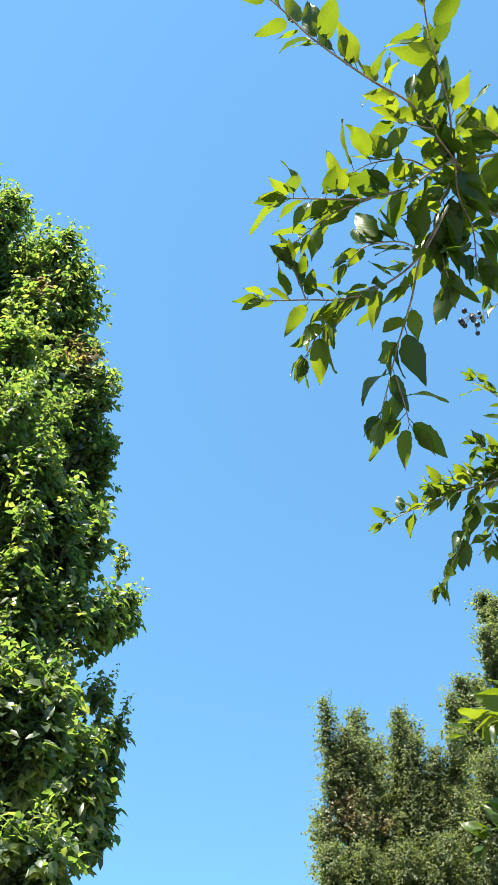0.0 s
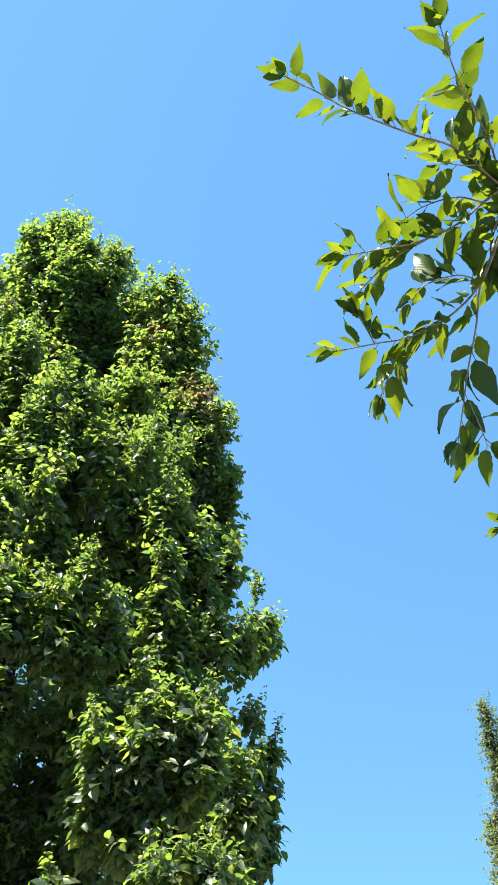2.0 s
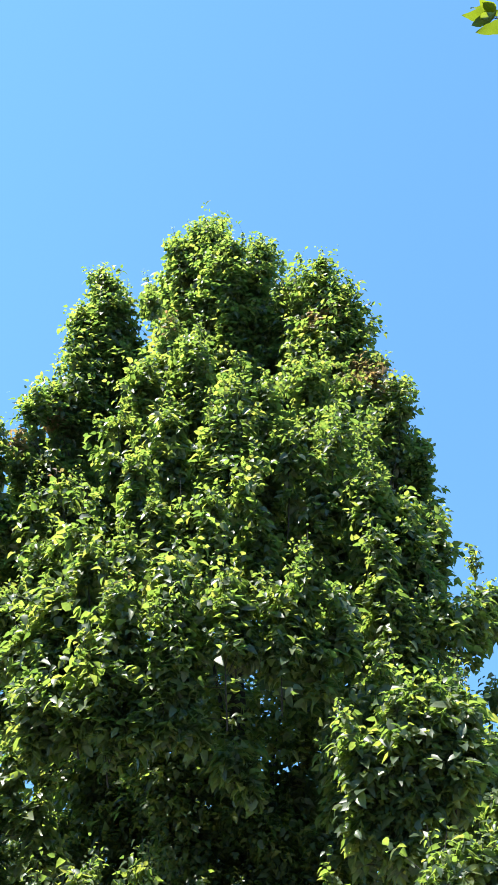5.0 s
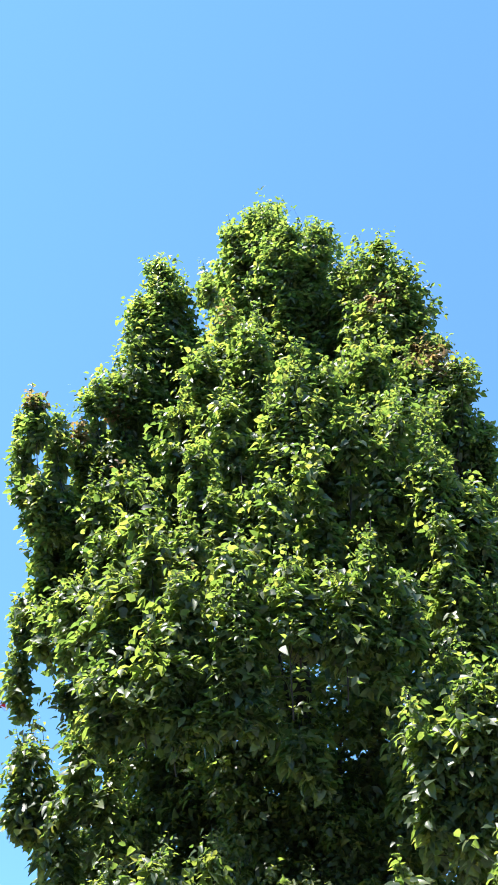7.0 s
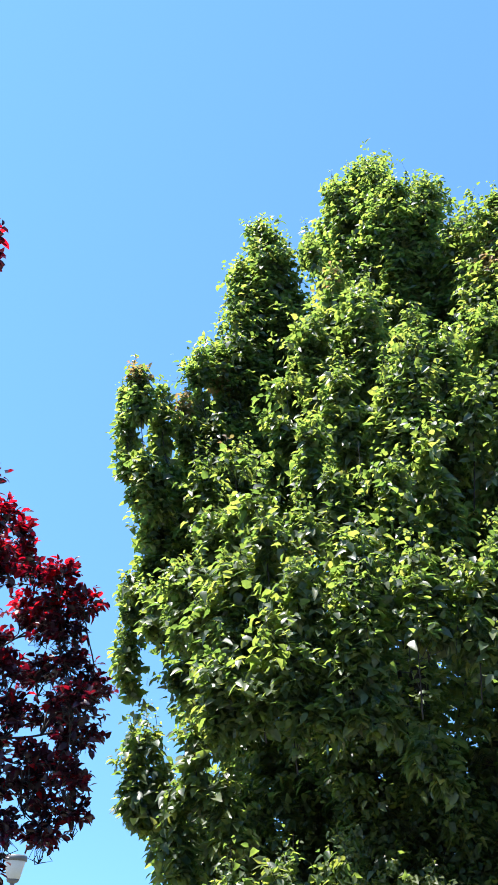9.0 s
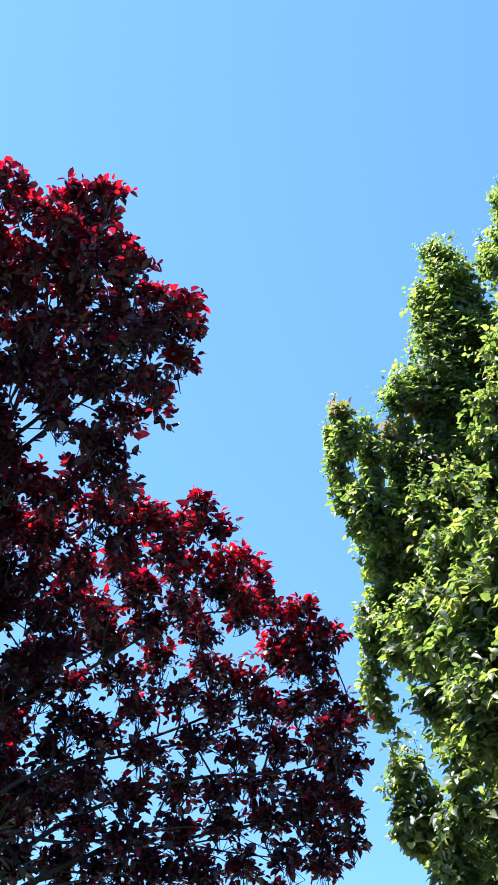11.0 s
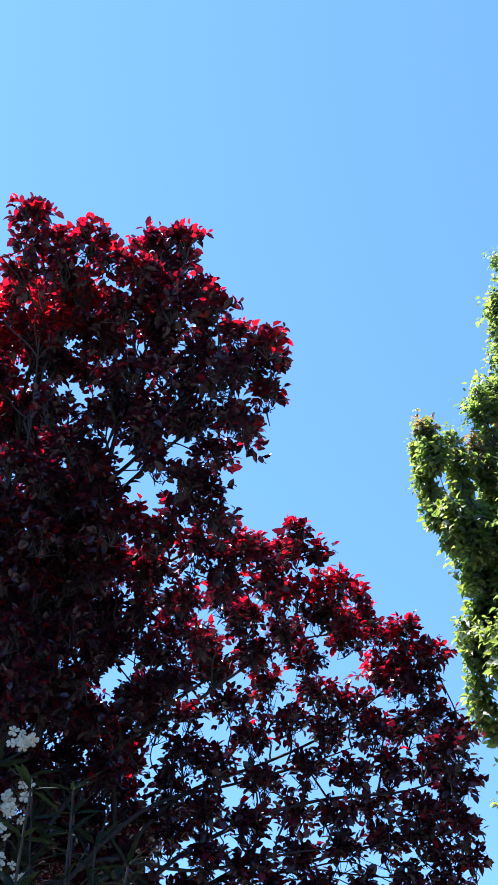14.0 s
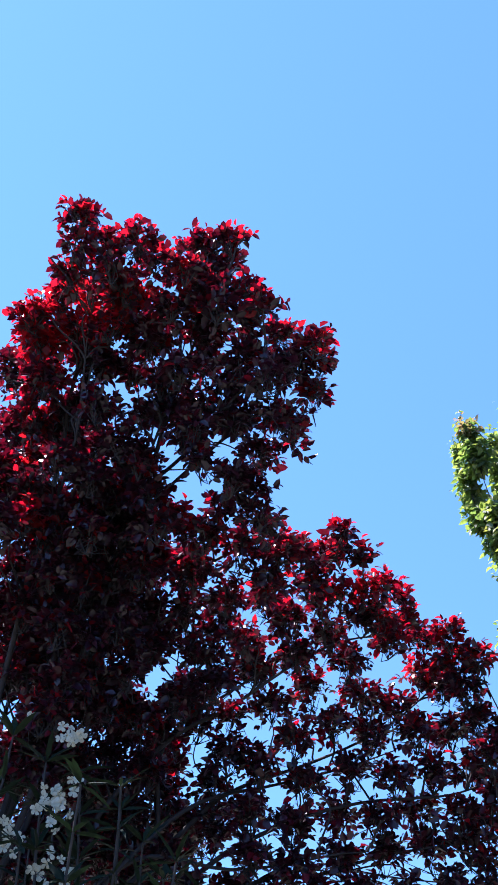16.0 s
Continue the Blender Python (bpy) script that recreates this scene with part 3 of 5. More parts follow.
PEAR_HOLLOWS = [(-1.76, 4.66, 6.12, 0.16), (-2.49, 4.06, 5.08, 0.16), (-3.17, 4.34, 5.39, 0.16), (-1.97, 3.92, 4.34, 0.12), (-1.46, 4.13, 4.28, 0.18), (-2.74, 3.89, 4.39, 0.15), (-1.64, 3.89, 3.07, 0.22), (-1.82, 4.40, 5.65, 0.16), (-1.17, 4.23, 3.92, 0.20), (-2.53, 3.85, 4.34, 0.12)]
pear_tree((-2.45, 5.6, 0), PEAR_TOP + PEAR_SPIRES + PEAR_SHOULDER + PEAR_RIDGE + PEAR_LEFT + PEAR_SHELF + PEAR_UNDER + PEAR_KNOBS, 8.1, 60,
          "tall ornamental pear tree with dense glossy green leaves", density=1.55, inner=0.6, shelf=3.3, under_shelf=0.8, wide=1.7, lean=0.22, backs=PEAR_INNER + PEAR_DEEP, airy=PEAR_CORNER + PEAR_EDGE, hollows=PEAR_HOLLOWS, group="pear trees", singles=300, near=(-1.9, 3.4, 3.0),
          rust=[(-2.47, 4.62, 6.50, 0.25), (-2.75, 3.85, 4.75, 0.15), (-3.28, 4.45, 5.70, 0.15), (-1.10, 5.35, 5.95, 0.22), (-1.42, 4.67, 5.55, 0.18), (-3.45, 4.20, 5.40, 0.15), (-3.47, 3.77, 5.45, 0.12), (-1.45, 5.40, 6.70, 0.2), (-1.91, 4.29, 5.49, 0.10), (-1.21, 5.40, 6.05, 0.2), (-2.12, 3.60, 3.75, 0.10), (-0.62, 5.05, 3.20, 0.1)])

# far pear trees beyond the garden
FAR_PLUMES = [(1.43, 14.40, 6.69, 1.58, 0.21), (1.74, 14.40, 6.24, 1.36, 0.29), (1.51, 14.40, 5.88, 1.25, 0.27), (1.98, 14.40, 6.02, 1.25, 0.27), (2.14, 14.40, 5.59, 1.14, 0.22), (1.64, 14.40, 5.50, 1.14, 0.33), (1.99, 14.40, 5.34, 1.03, 0.27), (2.61, 14.40, 6.55, 1.59, 0.21), (2.86, 14.40, 6.12, 1.37, 0.29), (2.67, 14.40, 5.77, 1.25, 0.27), (3.15, 14.40, 5.95, 1.26, 0.29), (3.50, 14.40, 6.22, 1.38, 0.29), (2.84, 14.40, 5.35, 1.14, 0.33), (1.41, 14.40, 5.00, 1.23, 0.31), (1.91, 14.40, 5.01, 1.23, 0.36), (2.41, 14.40, 4.90, 1.23, 0.36), (2.97, 14.40, 5.11, 1.24, 0.36), (3.41, 14.40, 5.28, 1.25, 0.37)]
FAR_PLUMES += [(1.42, 13.90, 4.38, 1.18, 0.33), (1.95, 13.90, 4.32, 1.18, 0.36), (2.51, 13.90, 4.41, 1.19, 0.36), (3.07, 13.90, 4.53, 1.20, 0.37), (3.84, 13.90, 5.73, 1.44, 0.36), (3.82, 13.90, 5.08, 1.22, 0.36), (3.66, 13.90, 4.47, 1.20, 0.35)]
pear_tree((2.45, 15.3, 0), FAR_PLUMES, 7.1, 44, "far ornamental pear tree with yellowing green leaves", core=3500, size=(0.036, 0.055), density=1.8, lean=0.3, leaf=M_PEAR_FAR, rust=[(1.73, 14.40, 5.01, 0.4), (2.23, 14.40, 4.90, 0.25)], group="pear trees", wide=1.6)
pear_tree((5.6, 17.6, 0), [(5.30, 17.20, 9.93, 2.0, 0.30), (4.88, 16.91, 9.12, 1.4, 0.30), (4.27, 16.87, 8.06, 1.2, 0.26), (4.02, 16.72, 7.63, 1.2, 0.26), (4.37, 16.43, 7.25, 1.5, 0.38), (3.97, 16.53, 6.48, 1.5, 0.30), (4.21, 16.26, 5.82, 1.5, 0.38)],
          10.6, 44, "tall dark green tree beyond the lawn", core=3000, size=(0.05, 0.075), density=1.6, lean=0.3, leaf=M_PEAR_FAR, group="pear trees", wide=1.9)



# ---- purple-leaved plum ----
PLUM_FOOT = (-4.45, 1.1, 0)


def clump_sprigs(centre, r, count, ln):
    """Short shoots that point up and out of a round clump."""
    out = []
    for _ in range(count):
        d = np.random.normal(0, 1, 3)
        d /= np.linalg.norm(d)
        o = centre + d * r * random.random() ** 0.45 * np.array([1, 1, 0.8])
        way = d * 0.6 + UP * random.uniform(0.3, 1.2) + np.random.normal(0, 0.2, 3)
        out.append((o, way / np.linalg.norm(way), random.uniform(*ln), 1.0))
    return out


def plum_tree(foot, boughs, clumps, label):
    """A spreading tree: a trunk, crooked boughs (each a line of points), and clumps of shoots (x, y, z, radius, share
    of red leaves, young and backlit) that hang on side branches of the nearest bough."""
    foot = np.array(foot, float)
    tree = thing("plum_tree", foot, label, "tree")
    v, f = tubes([limb([(0, 0, -0.15), (0.03, 0.0, 0.6), (0.0, 0.04, 1.2), (0.05, 0.05, 1.75)], 0.13, 0.085, 10, 0.012)], 12)
    mesh_object("trunk", v, f, M_PLUM_BARK, tree, smooth=True)
    crotch = foot + np.array([0.05, 0.05, 1.65])
    spine, clumps = [], list(clumps)
    for pts in boughs:
        axis, rad = limb([crotch] + [np.array(p) for p in pts], 0.015, 0.003, 8, 0.03)
        bv, bf = tubes([(axis - foot, rad)], 8)
        mesh_object("bough", bv, bf, M_PLUM_BARK, tree, smooth=True)
        spine.append(axis[6:])
        for p in axis[7:-2:3]:                           # leafy shoots that hide the upper boughs
            q = p + np.random.normal(0, 0.08, 3)
            if q[2] > 2.6 and q[1] < 1.6:
                clumps.append((q[0], q[1], q[2], random.uniform(0.07, 0.10), 0.1))
    spine = np.concatenate(spine)
    old, young, lines = [], [], []
    for x, y, z, r, red in clumps:
        c = np.array([x, y, z])
        low = spine[spine[:, 2] < max(z + 0.1, 2.0)]
        low = low if len(low) else spine
        s = low[np.argmin(np.linalg.norm(low - c + UP * 0.2, axis=1))]
        axis, rad = limb([s, s + (c - s) * 0.5 + np.random.normal(0, 0.05, 3) + UP * 0.04, c], 0.0055, 0.002, 6, 0.012)
        bv, bf = tubes([(axis - foot, rad)], 6)
        mesh_object("branch", bv, bf, M_PLUM_BARK, tree, smooth=True)
        spr = clump_sprigs(c, r * 0.52, int(1750 * r * r + 12), (0.05, 0.11))
        for o, way, ln, scale in spr[::3]:
            m = c + (o - c) * 0.4 + np.random.normal(0, 0.03, 3) - UP * 0.05
            lines.append((np.array([c - UP * 0.08, m, o]), np.array([0.003, 0.0022, 0.0016])))
        B, W, N, L, tw = dress(spr, 0.0115, (0.033, 0.054), spread=0.66, droop=-0.02, first=0.15, onward=0.45, jitter=0.008)
        lines += tw[::2]
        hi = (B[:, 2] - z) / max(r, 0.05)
        # red leaves: young tips, and the backlit glow painted by the clump's share
        is_red = np.random.random(len(B)) < red * np.clip(0.38 + 0.35 * (red > 0.8) + hi * 0.65, 0.02, 1.2)
        old.append((B[~is_red], W[~is_red], N[~is_red], L[~is_red]))
        young.append((B[is_red], W[is_red], N[is_red], L[is_red]))
    tv, tf = tubes([(p - foot, q) for p, q in lines], 3)
    tagged(mesh_object("twig_mass", tv, tf, M_PLUM_BARK, tree), kind="stuff")
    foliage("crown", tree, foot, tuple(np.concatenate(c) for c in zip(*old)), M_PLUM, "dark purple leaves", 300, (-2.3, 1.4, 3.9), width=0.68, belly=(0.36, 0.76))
    foliage("young_glow_foliage", tree, foot, tuple(np.concatenate(c) for c in zip(*young)), M_PLUM_YOUNG_GLOW, "bright red young leaves, backlit glow put into their colour", width=0.68, belly=(0.36, 0.76))
    return tree


# last value: red share, set high where light glows through the leaves
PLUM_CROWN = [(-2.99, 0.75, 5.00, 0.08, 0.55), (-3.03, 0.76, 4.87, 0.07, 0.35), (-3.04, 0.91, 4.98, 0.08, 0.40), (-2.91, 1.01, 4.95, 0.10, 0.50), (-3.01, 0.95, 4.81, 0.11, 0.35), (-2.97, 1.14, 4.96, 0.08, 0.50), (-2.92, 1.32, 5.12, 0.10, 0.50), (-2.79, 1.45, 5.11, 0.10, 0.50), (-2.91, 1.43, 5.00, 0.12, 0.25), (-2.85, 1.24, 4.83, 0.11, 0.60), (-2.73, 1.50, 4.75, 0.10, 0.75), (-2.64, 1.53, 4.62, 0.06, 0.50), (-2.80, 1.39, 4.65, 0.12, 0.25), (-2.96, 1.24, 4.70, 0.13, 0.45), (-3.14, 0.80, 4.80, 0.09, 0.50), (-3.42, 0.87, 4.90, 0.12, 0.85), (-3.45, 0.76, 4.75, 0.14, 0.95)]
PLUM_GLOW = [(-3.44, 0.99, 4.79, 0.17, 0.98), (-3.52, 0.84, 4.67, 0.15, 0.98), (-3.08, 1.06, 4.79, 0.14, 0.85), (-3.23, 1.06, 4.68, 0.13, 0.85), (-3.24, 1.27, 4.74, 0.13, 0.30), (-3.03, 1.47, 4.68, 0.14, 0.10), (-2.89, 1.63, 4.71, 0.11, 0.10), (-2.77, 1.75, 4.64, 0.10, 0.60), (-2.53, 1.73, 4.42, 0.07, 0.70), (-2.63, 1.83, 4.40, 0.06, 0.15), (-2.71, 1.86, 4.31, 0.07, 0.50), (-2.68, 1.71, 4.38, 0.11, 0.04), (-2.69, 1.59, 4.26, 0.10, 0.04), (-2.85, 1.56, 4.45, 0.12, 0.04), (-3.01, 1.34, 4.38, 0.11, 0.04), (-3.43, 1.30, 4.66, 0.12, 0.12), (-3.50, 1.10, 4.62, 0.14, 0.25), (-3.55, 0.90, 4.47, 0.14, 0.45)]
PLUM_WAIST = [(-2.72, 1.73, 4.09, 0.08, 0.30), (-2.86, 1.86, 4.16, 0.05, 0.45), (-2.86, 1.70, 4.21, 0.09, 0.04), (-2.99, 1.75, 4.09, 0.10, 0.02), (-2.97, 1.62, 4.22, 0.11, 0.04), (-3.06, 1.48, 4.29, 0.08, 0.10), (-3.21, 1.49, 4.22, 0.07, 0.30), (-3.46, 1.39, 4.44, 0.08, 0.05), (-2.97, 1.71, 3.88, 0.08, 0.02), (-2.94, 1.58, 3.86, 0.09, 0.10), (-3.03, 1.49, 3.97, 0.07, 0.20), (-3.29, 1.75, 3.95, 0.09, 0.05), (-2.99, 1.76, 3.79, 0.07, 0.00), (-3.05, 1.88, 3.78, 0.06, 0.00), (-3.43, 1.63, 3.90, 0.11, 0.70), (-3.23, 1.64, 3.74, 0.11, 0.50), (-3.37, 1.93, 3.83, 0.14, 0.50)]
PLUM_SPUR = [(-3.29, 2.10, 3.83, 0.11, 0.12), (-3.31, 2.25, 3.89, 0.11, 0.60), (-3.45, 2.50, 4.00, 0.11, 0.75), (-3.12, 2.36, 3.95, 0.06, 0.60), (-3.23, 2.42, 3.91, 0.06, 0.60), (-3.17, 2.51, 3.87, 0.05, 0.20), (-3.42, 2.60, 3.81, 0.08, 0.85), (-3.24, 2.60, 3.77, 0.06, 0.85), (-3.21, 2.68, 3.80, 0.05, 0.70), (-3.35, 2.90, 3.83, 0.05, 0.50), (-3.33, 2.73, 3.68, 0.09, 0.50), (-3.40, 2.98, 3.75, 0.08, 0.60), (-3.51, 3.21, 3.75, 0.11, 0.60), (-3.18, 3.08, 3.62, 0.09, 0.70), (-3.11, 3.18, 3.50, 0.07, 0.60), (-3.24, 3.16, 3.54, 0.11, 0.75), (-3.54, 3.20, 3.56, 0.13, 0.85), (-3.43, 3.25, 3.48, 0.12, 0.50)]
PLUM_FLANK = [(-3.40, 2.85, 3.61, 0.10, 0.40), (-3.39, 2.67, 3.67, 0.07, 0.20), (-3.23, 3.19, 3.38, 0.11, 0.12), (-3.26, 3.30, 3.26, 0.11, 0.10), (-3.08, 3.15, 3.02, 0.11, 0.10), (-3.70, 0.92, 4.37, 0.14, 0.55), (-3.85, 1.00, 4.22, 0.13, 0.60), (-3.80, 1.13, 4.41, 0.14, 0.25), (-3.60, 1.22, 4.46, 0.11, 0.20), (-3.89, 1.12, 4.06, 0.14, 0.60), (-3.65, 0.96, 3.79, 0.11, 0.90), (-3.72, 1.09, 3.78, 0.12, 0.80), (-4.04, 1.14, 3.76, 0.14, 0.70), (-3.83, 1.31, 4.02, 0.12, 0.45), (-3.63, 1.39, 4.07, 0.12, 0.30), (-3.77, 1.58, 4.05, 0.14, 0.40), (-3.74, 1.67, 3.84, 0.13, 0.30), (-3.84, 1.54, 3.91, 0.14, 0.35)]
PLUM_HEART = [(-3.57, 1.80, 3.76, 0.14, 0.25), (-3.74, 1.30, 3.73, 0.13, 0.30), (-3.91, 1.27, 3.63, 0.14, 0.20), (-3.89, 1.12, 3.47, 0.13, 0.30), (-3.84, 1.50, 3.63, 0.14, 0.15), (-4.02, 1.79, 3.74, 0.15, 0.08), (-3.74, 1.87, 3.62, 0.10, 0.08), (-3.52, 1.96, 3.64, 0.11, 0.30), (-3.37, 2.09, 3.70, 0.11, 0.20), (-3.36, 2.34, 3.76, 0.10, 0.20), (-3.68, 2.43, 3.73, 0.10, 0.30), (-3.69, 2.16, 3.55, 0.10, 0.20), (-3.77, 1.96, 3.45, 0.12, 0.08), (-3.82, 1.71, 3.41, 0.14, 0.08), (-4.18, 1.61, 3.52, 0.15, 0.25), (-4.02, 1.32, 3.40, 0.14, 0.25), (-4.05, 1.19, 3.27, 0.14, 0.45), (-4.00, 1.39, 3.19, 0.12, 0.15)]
PLUM_SKIRT = [(-3.92, 1.58, 3.18, 0.12, 0.20), (-3.94, 1.76, 3.16, 0.12, 0.65), (-4.09, 1.96, 3.13, 0.09, 0.30), (-3.85, 1.92, 3.24, 0.10, 0.08), (-3.72, 2.06, 3.31, 0.10, 0.08), (-3.87, 2.37, 3.51, 0.11, 0.40), (-3.67, 2.48, 3.53, 0.10, 0.30), (-3.67, 2.70, 3.70, 0.09, 0.30), (-3.51, 2.68, 3.48, 0.10, 0.40), (-3.79, 2.66, 3.42, 0.11, 0.30), (-3.94, 2.52, 3.36, 0.11, 0.20), (-3.86, 2.23, 3.22, 0.08, 0.10), (-4.10, 2.18, 3.23, 0.09, 0.12), (-3.66, 2.89, 3.40, 0.12, 0.40), (-3.51, 2.98, 3.34, 0.12, 0.45), (-3.70, 2.73, 3.24, 0.12, 0.20), (-3.67, 2.46, 3.10, 0.10, 0.25), (-3.62, 2.90, 3.19, 0.12, 0.20)]
PLUM_HEM = [(-3.43, 3.03, 3.18, 0.12, 0.12), (-3.46, 3.30, 3.24, 0.11, 0.10), (-3.38, 3.33, 3.05, 0.11, 0.10), (-3.46, 3.14, 3.02, 0.12, 0.08), (-3.40, 2.83, 2.93, 0.11, 0.12), (-3.66, 2.78, 3.01, 0.12, 0.10), (-3.69, 2.53, 2.91, 0.11, 0.12), (-3.74, 2.31, 2.96, 0.12, 0.04), (-3.82, 2.18, 3.01, 0.13, 0.02), (-4.06, 2.25, 2.93, 0.10, 0.02), (-3.73, 2.24, 2.75, 0.11, 0.04), (-3.59, 2.38, 2.69, 0.11, 0.04), (-3.79, 2.79, 2.84, 0.12, 0.04), (-3.54, 2.86, 2.79, 0.11, 0.08), (-3.56, 3.13, 2.86, 0.11, 0.20), (-3.27, 3.10, 2.79, 0.10, 0.35), (-3.33, 3.34, 2.81, 0.09, 0.35), (-3.33, 3.20, 2.67, 0.10, 0.08)]
PLUM_FOOT_LEAVES = [(-3.51, 3.13, 2.67, 0.10, 0.04), (-3.60, 2.92, 2.64, 0.10, 0.04), (-3.67, 2.72, 2.61, 0.11, 0.04), (-3.60, 2.41, 2.52, 0.11, 0.02), (-3.74, 2.27, 2.57, 0.11, 0.02), (-4.05, 2.26, 2.70, 0.11, 0.02), (-4.20, 2.09, 2.89, 0.10, 0.30), (-4.18, 2.18, 2.76, 0.10, 0.04), (-4.05, 1.89, 2.93, 0.12, 0.15), (-4.22, 1.79, 3.06, 0.12, 0.10), (-4.26, 1.92, 2.78, 0.14, 0.02), (-4.08, 2.04, 2.56, 0.14, 0.02), (-4.31, 1.82, 2.60, 0.14, 0.02), (-4.26, 1.69, 2.85, 0.12, 0.04), (-3.21, 3.42, 3.16, 0.11, 0.10), (-3.20, 3.35, 2.93, 0.11, 0.10), (-3.09, 3.22, 2.69, 0.08, 0.20), (-3.28, 3.47, 2.61, 0.06, 0.10), (-3.34, 3.37, 2.61, 0.07, 0.08)]
PLUM_UNDER = [(-4.08, 1.34, 3.06, 0.14, 0.05), (-4.39, 1.66, 3.09, 0.14, 0.05), (-4.48, 1.51, 2.93, 0.15, 0.03), (-4.42, 1.52, 2.67, 0.15, 0.02), (-4.12, 1.59, 2.62, 0.13, 0.02), (-4.29, 1.99, 2.48, 0.15, 0.02), (-3.86, 2.01, 2.40, 0.13, 0.02), (-4.03, 2.37, 2.47, 0.13, 0.02), (-3.85, 2.49, 2.43, 0.13, 0.02), (-3.63, 2.58, 2.42, 0.12, 0.02), (-3.57, 2.78, 2.44, 0.12, 0.03), (-3.54, 3.02, 2.48, 0.09, 0.03), (-3.38, 3.14, 2.49, 0.09, 0.05), (-3.34, 3.34, 2.49, 0.08, 0.05), (-4.03, 2.40, 2.31, 0.15, 0.02), (-3.74, 2.59, 2.29, 0.15, 0.02), (-3.50, 2.80, 2.30, 0.14, 0.02), (-3.57, 3.23, 2.36, 0.11, 0.03)]
PLUM_DEEP = [(-4.29, 1.00, 5.10, 0.26, 0.30), (-4.36, 1.10, 4.71, 0.26, 0.10), (-4.36, 1.47, 4.78, 0.24, 0.05), (-4.52, 1.28, 4.41, 0.28, 0.10), (-4.48, 1.72, 4.47, 0.24, 0.05), (-4.66, 1.52, 4.15, 0.28, 0.05), (-4.59, 1.99, 3.87, 0.24, 0.05), (-4.30, 2.13, 4.22, 0.20, 0.05), (-4.81, 1.38, 3.78, 0.30, 0.05), (-4.53, 2.35, 3.54, 0.20, 0.05)]
PLUM_BACK = [(-5.04, 1.62, 3.72, 0.35, 0.05), (-4.90, 2.01, 3.54, 0.35, 0.05), (-5.11, 1.74, 3.22, 0.35, 0.03), (-4.97, 2.11, 3.04, 0.35, 0.03), (-5.09, 1.81, 2.73, 0.35, 0.03), (-4.93, 2.20, 2.64, 0.35, 0.03), (-4.76, 2.33, 3.24, 0.25, 0.03), (-5.21, 1.42, 3.03, 0.40, 0.03), (-4.91, 1.71, 4.16, 0.30, 0.05), (-4.72, 2.41, 2.80, 0.25, 0.03)]
PLUM_FAR = [(-3.88, 0.42, 4.69, 0.30, 0.60), (-3.96, 0.54, 4.18, 0.30, 0.30), (-4.14, 0.72, 3.71, 0.30, 0.20), (-4.31, 0.89, 3.13, 0.30, 0.10), (-4.20, 0.08, 4.46, 0.35, 0.40), (-4.39, 0.33, 3.70, 0.35, 0.20), (-4.57, 0.52, 3.00, 0.35, 0.10), (-4.47, 1.08, 2.64, 0.30, 0.05), (-4.80, -0.19, 4.18, 0.40, 0.30), (-5.00, 0.13, 3.30, 0.40, 0.10), (-5.00, 1.44, 4.70, 0.35, 0.20), (-4.94, 2.19, 4.51, 0.30, 0.10), (-5.09, 1.79, 3.71, 0.35, 0.10)]
# extra clumps added towards the sun to keep it off the oleander
PLUM_SHADE_COVER = [(-3.75, 0.55, 4.0, 0.25, 0.2), (-3.55, 0.75, 3.65, 0.22, 0.15), (-3.9, 0.8, 4.1, 0.25, 0.15), (-3.65, 0.3, 4.05, 0.25, 0.3), (-3.5, 0.5, 3.7, 0.2, 0.2), (-3.9, 0.2, 3.7, 0.28, 0.15), (-3.8, 0.6, 3.5, 0.25, 0.1), (-4.0, -0.1, 4.0, 0.3, 0.2)]
# more added clumps, largely out of view, that shade the oleander
PLUM_SHADE_ROOF = [(-4.1, 0.3, 4.2, 0.3, 0.3), (-4.3, 0.6, 4.5, 0.3, 0.3), (-4.0, 0.0, 4.5, 0.3, 0.4), (-4.4, 0.2, 4.0, 0.32, 0.2), (-4.2, 0.9, 4.3, 0.3, 0.2), (-4.5, -0.1, 4.6, 0.32, 0.3), (-4.0, 0.5, 3.6, 0.28, 0.1), (-4.1, 1.3, 2.9, 0.3, 0.05), (-4.2, 1.0, 2.6, 0.3, 0.05), (-4.2, 1.5, 2.5, 0.3, 0.05), (-4.5, 1.2, 3.4, 0.35, 0.05), (-4.6, 1.6, 3.0, 0.35, 0.05), (-4.6, 2.0, 2.7, 0.35, 0.05)]
PLUM_VEIL = [(-3.39, 0.98, 3.93, 0.09, 0.10), (-3.42, 1.14, 3.95, 0.09, 0.05), (-3.27, 1.22, 4.08, 0.12, 0.05), (-3.23, 1.29, 3.99, 0.11, 0.10), (-3.49, 1.31, 3.95, 0.11, 0.10), (-3.26, 1.37, 3.88, 0.12, 0.30), (-3.65, 1.10, 3.85, 0.11, 0.05), (-3.44, 1.18, 3.69, 0.10, 0.30), (-3.59, 1.41, 3.86, 0.12, 0.10), (-3.27, 1.43, 3.74, 0.11, 0.30), (-3.63, 1.12, 3.56, 0.10, 0.05), (-3.62, 1.27, 3.54, 0.09, 0.30), (-3.65, 1.42, 3.65, 0.09, 0.10), (-3.51, 1.49, 3.64, 0.12, 0.30), (-3.64, 1.18, 3.32, 0.10, 0.10), (-3.67, 1.33, 3.34, 0.09, 0.10), (-3.55, 1.42, 3.37, 0.11, 0.05), (-3.64, 1.24, 3.11, 0.11, 0.10)]
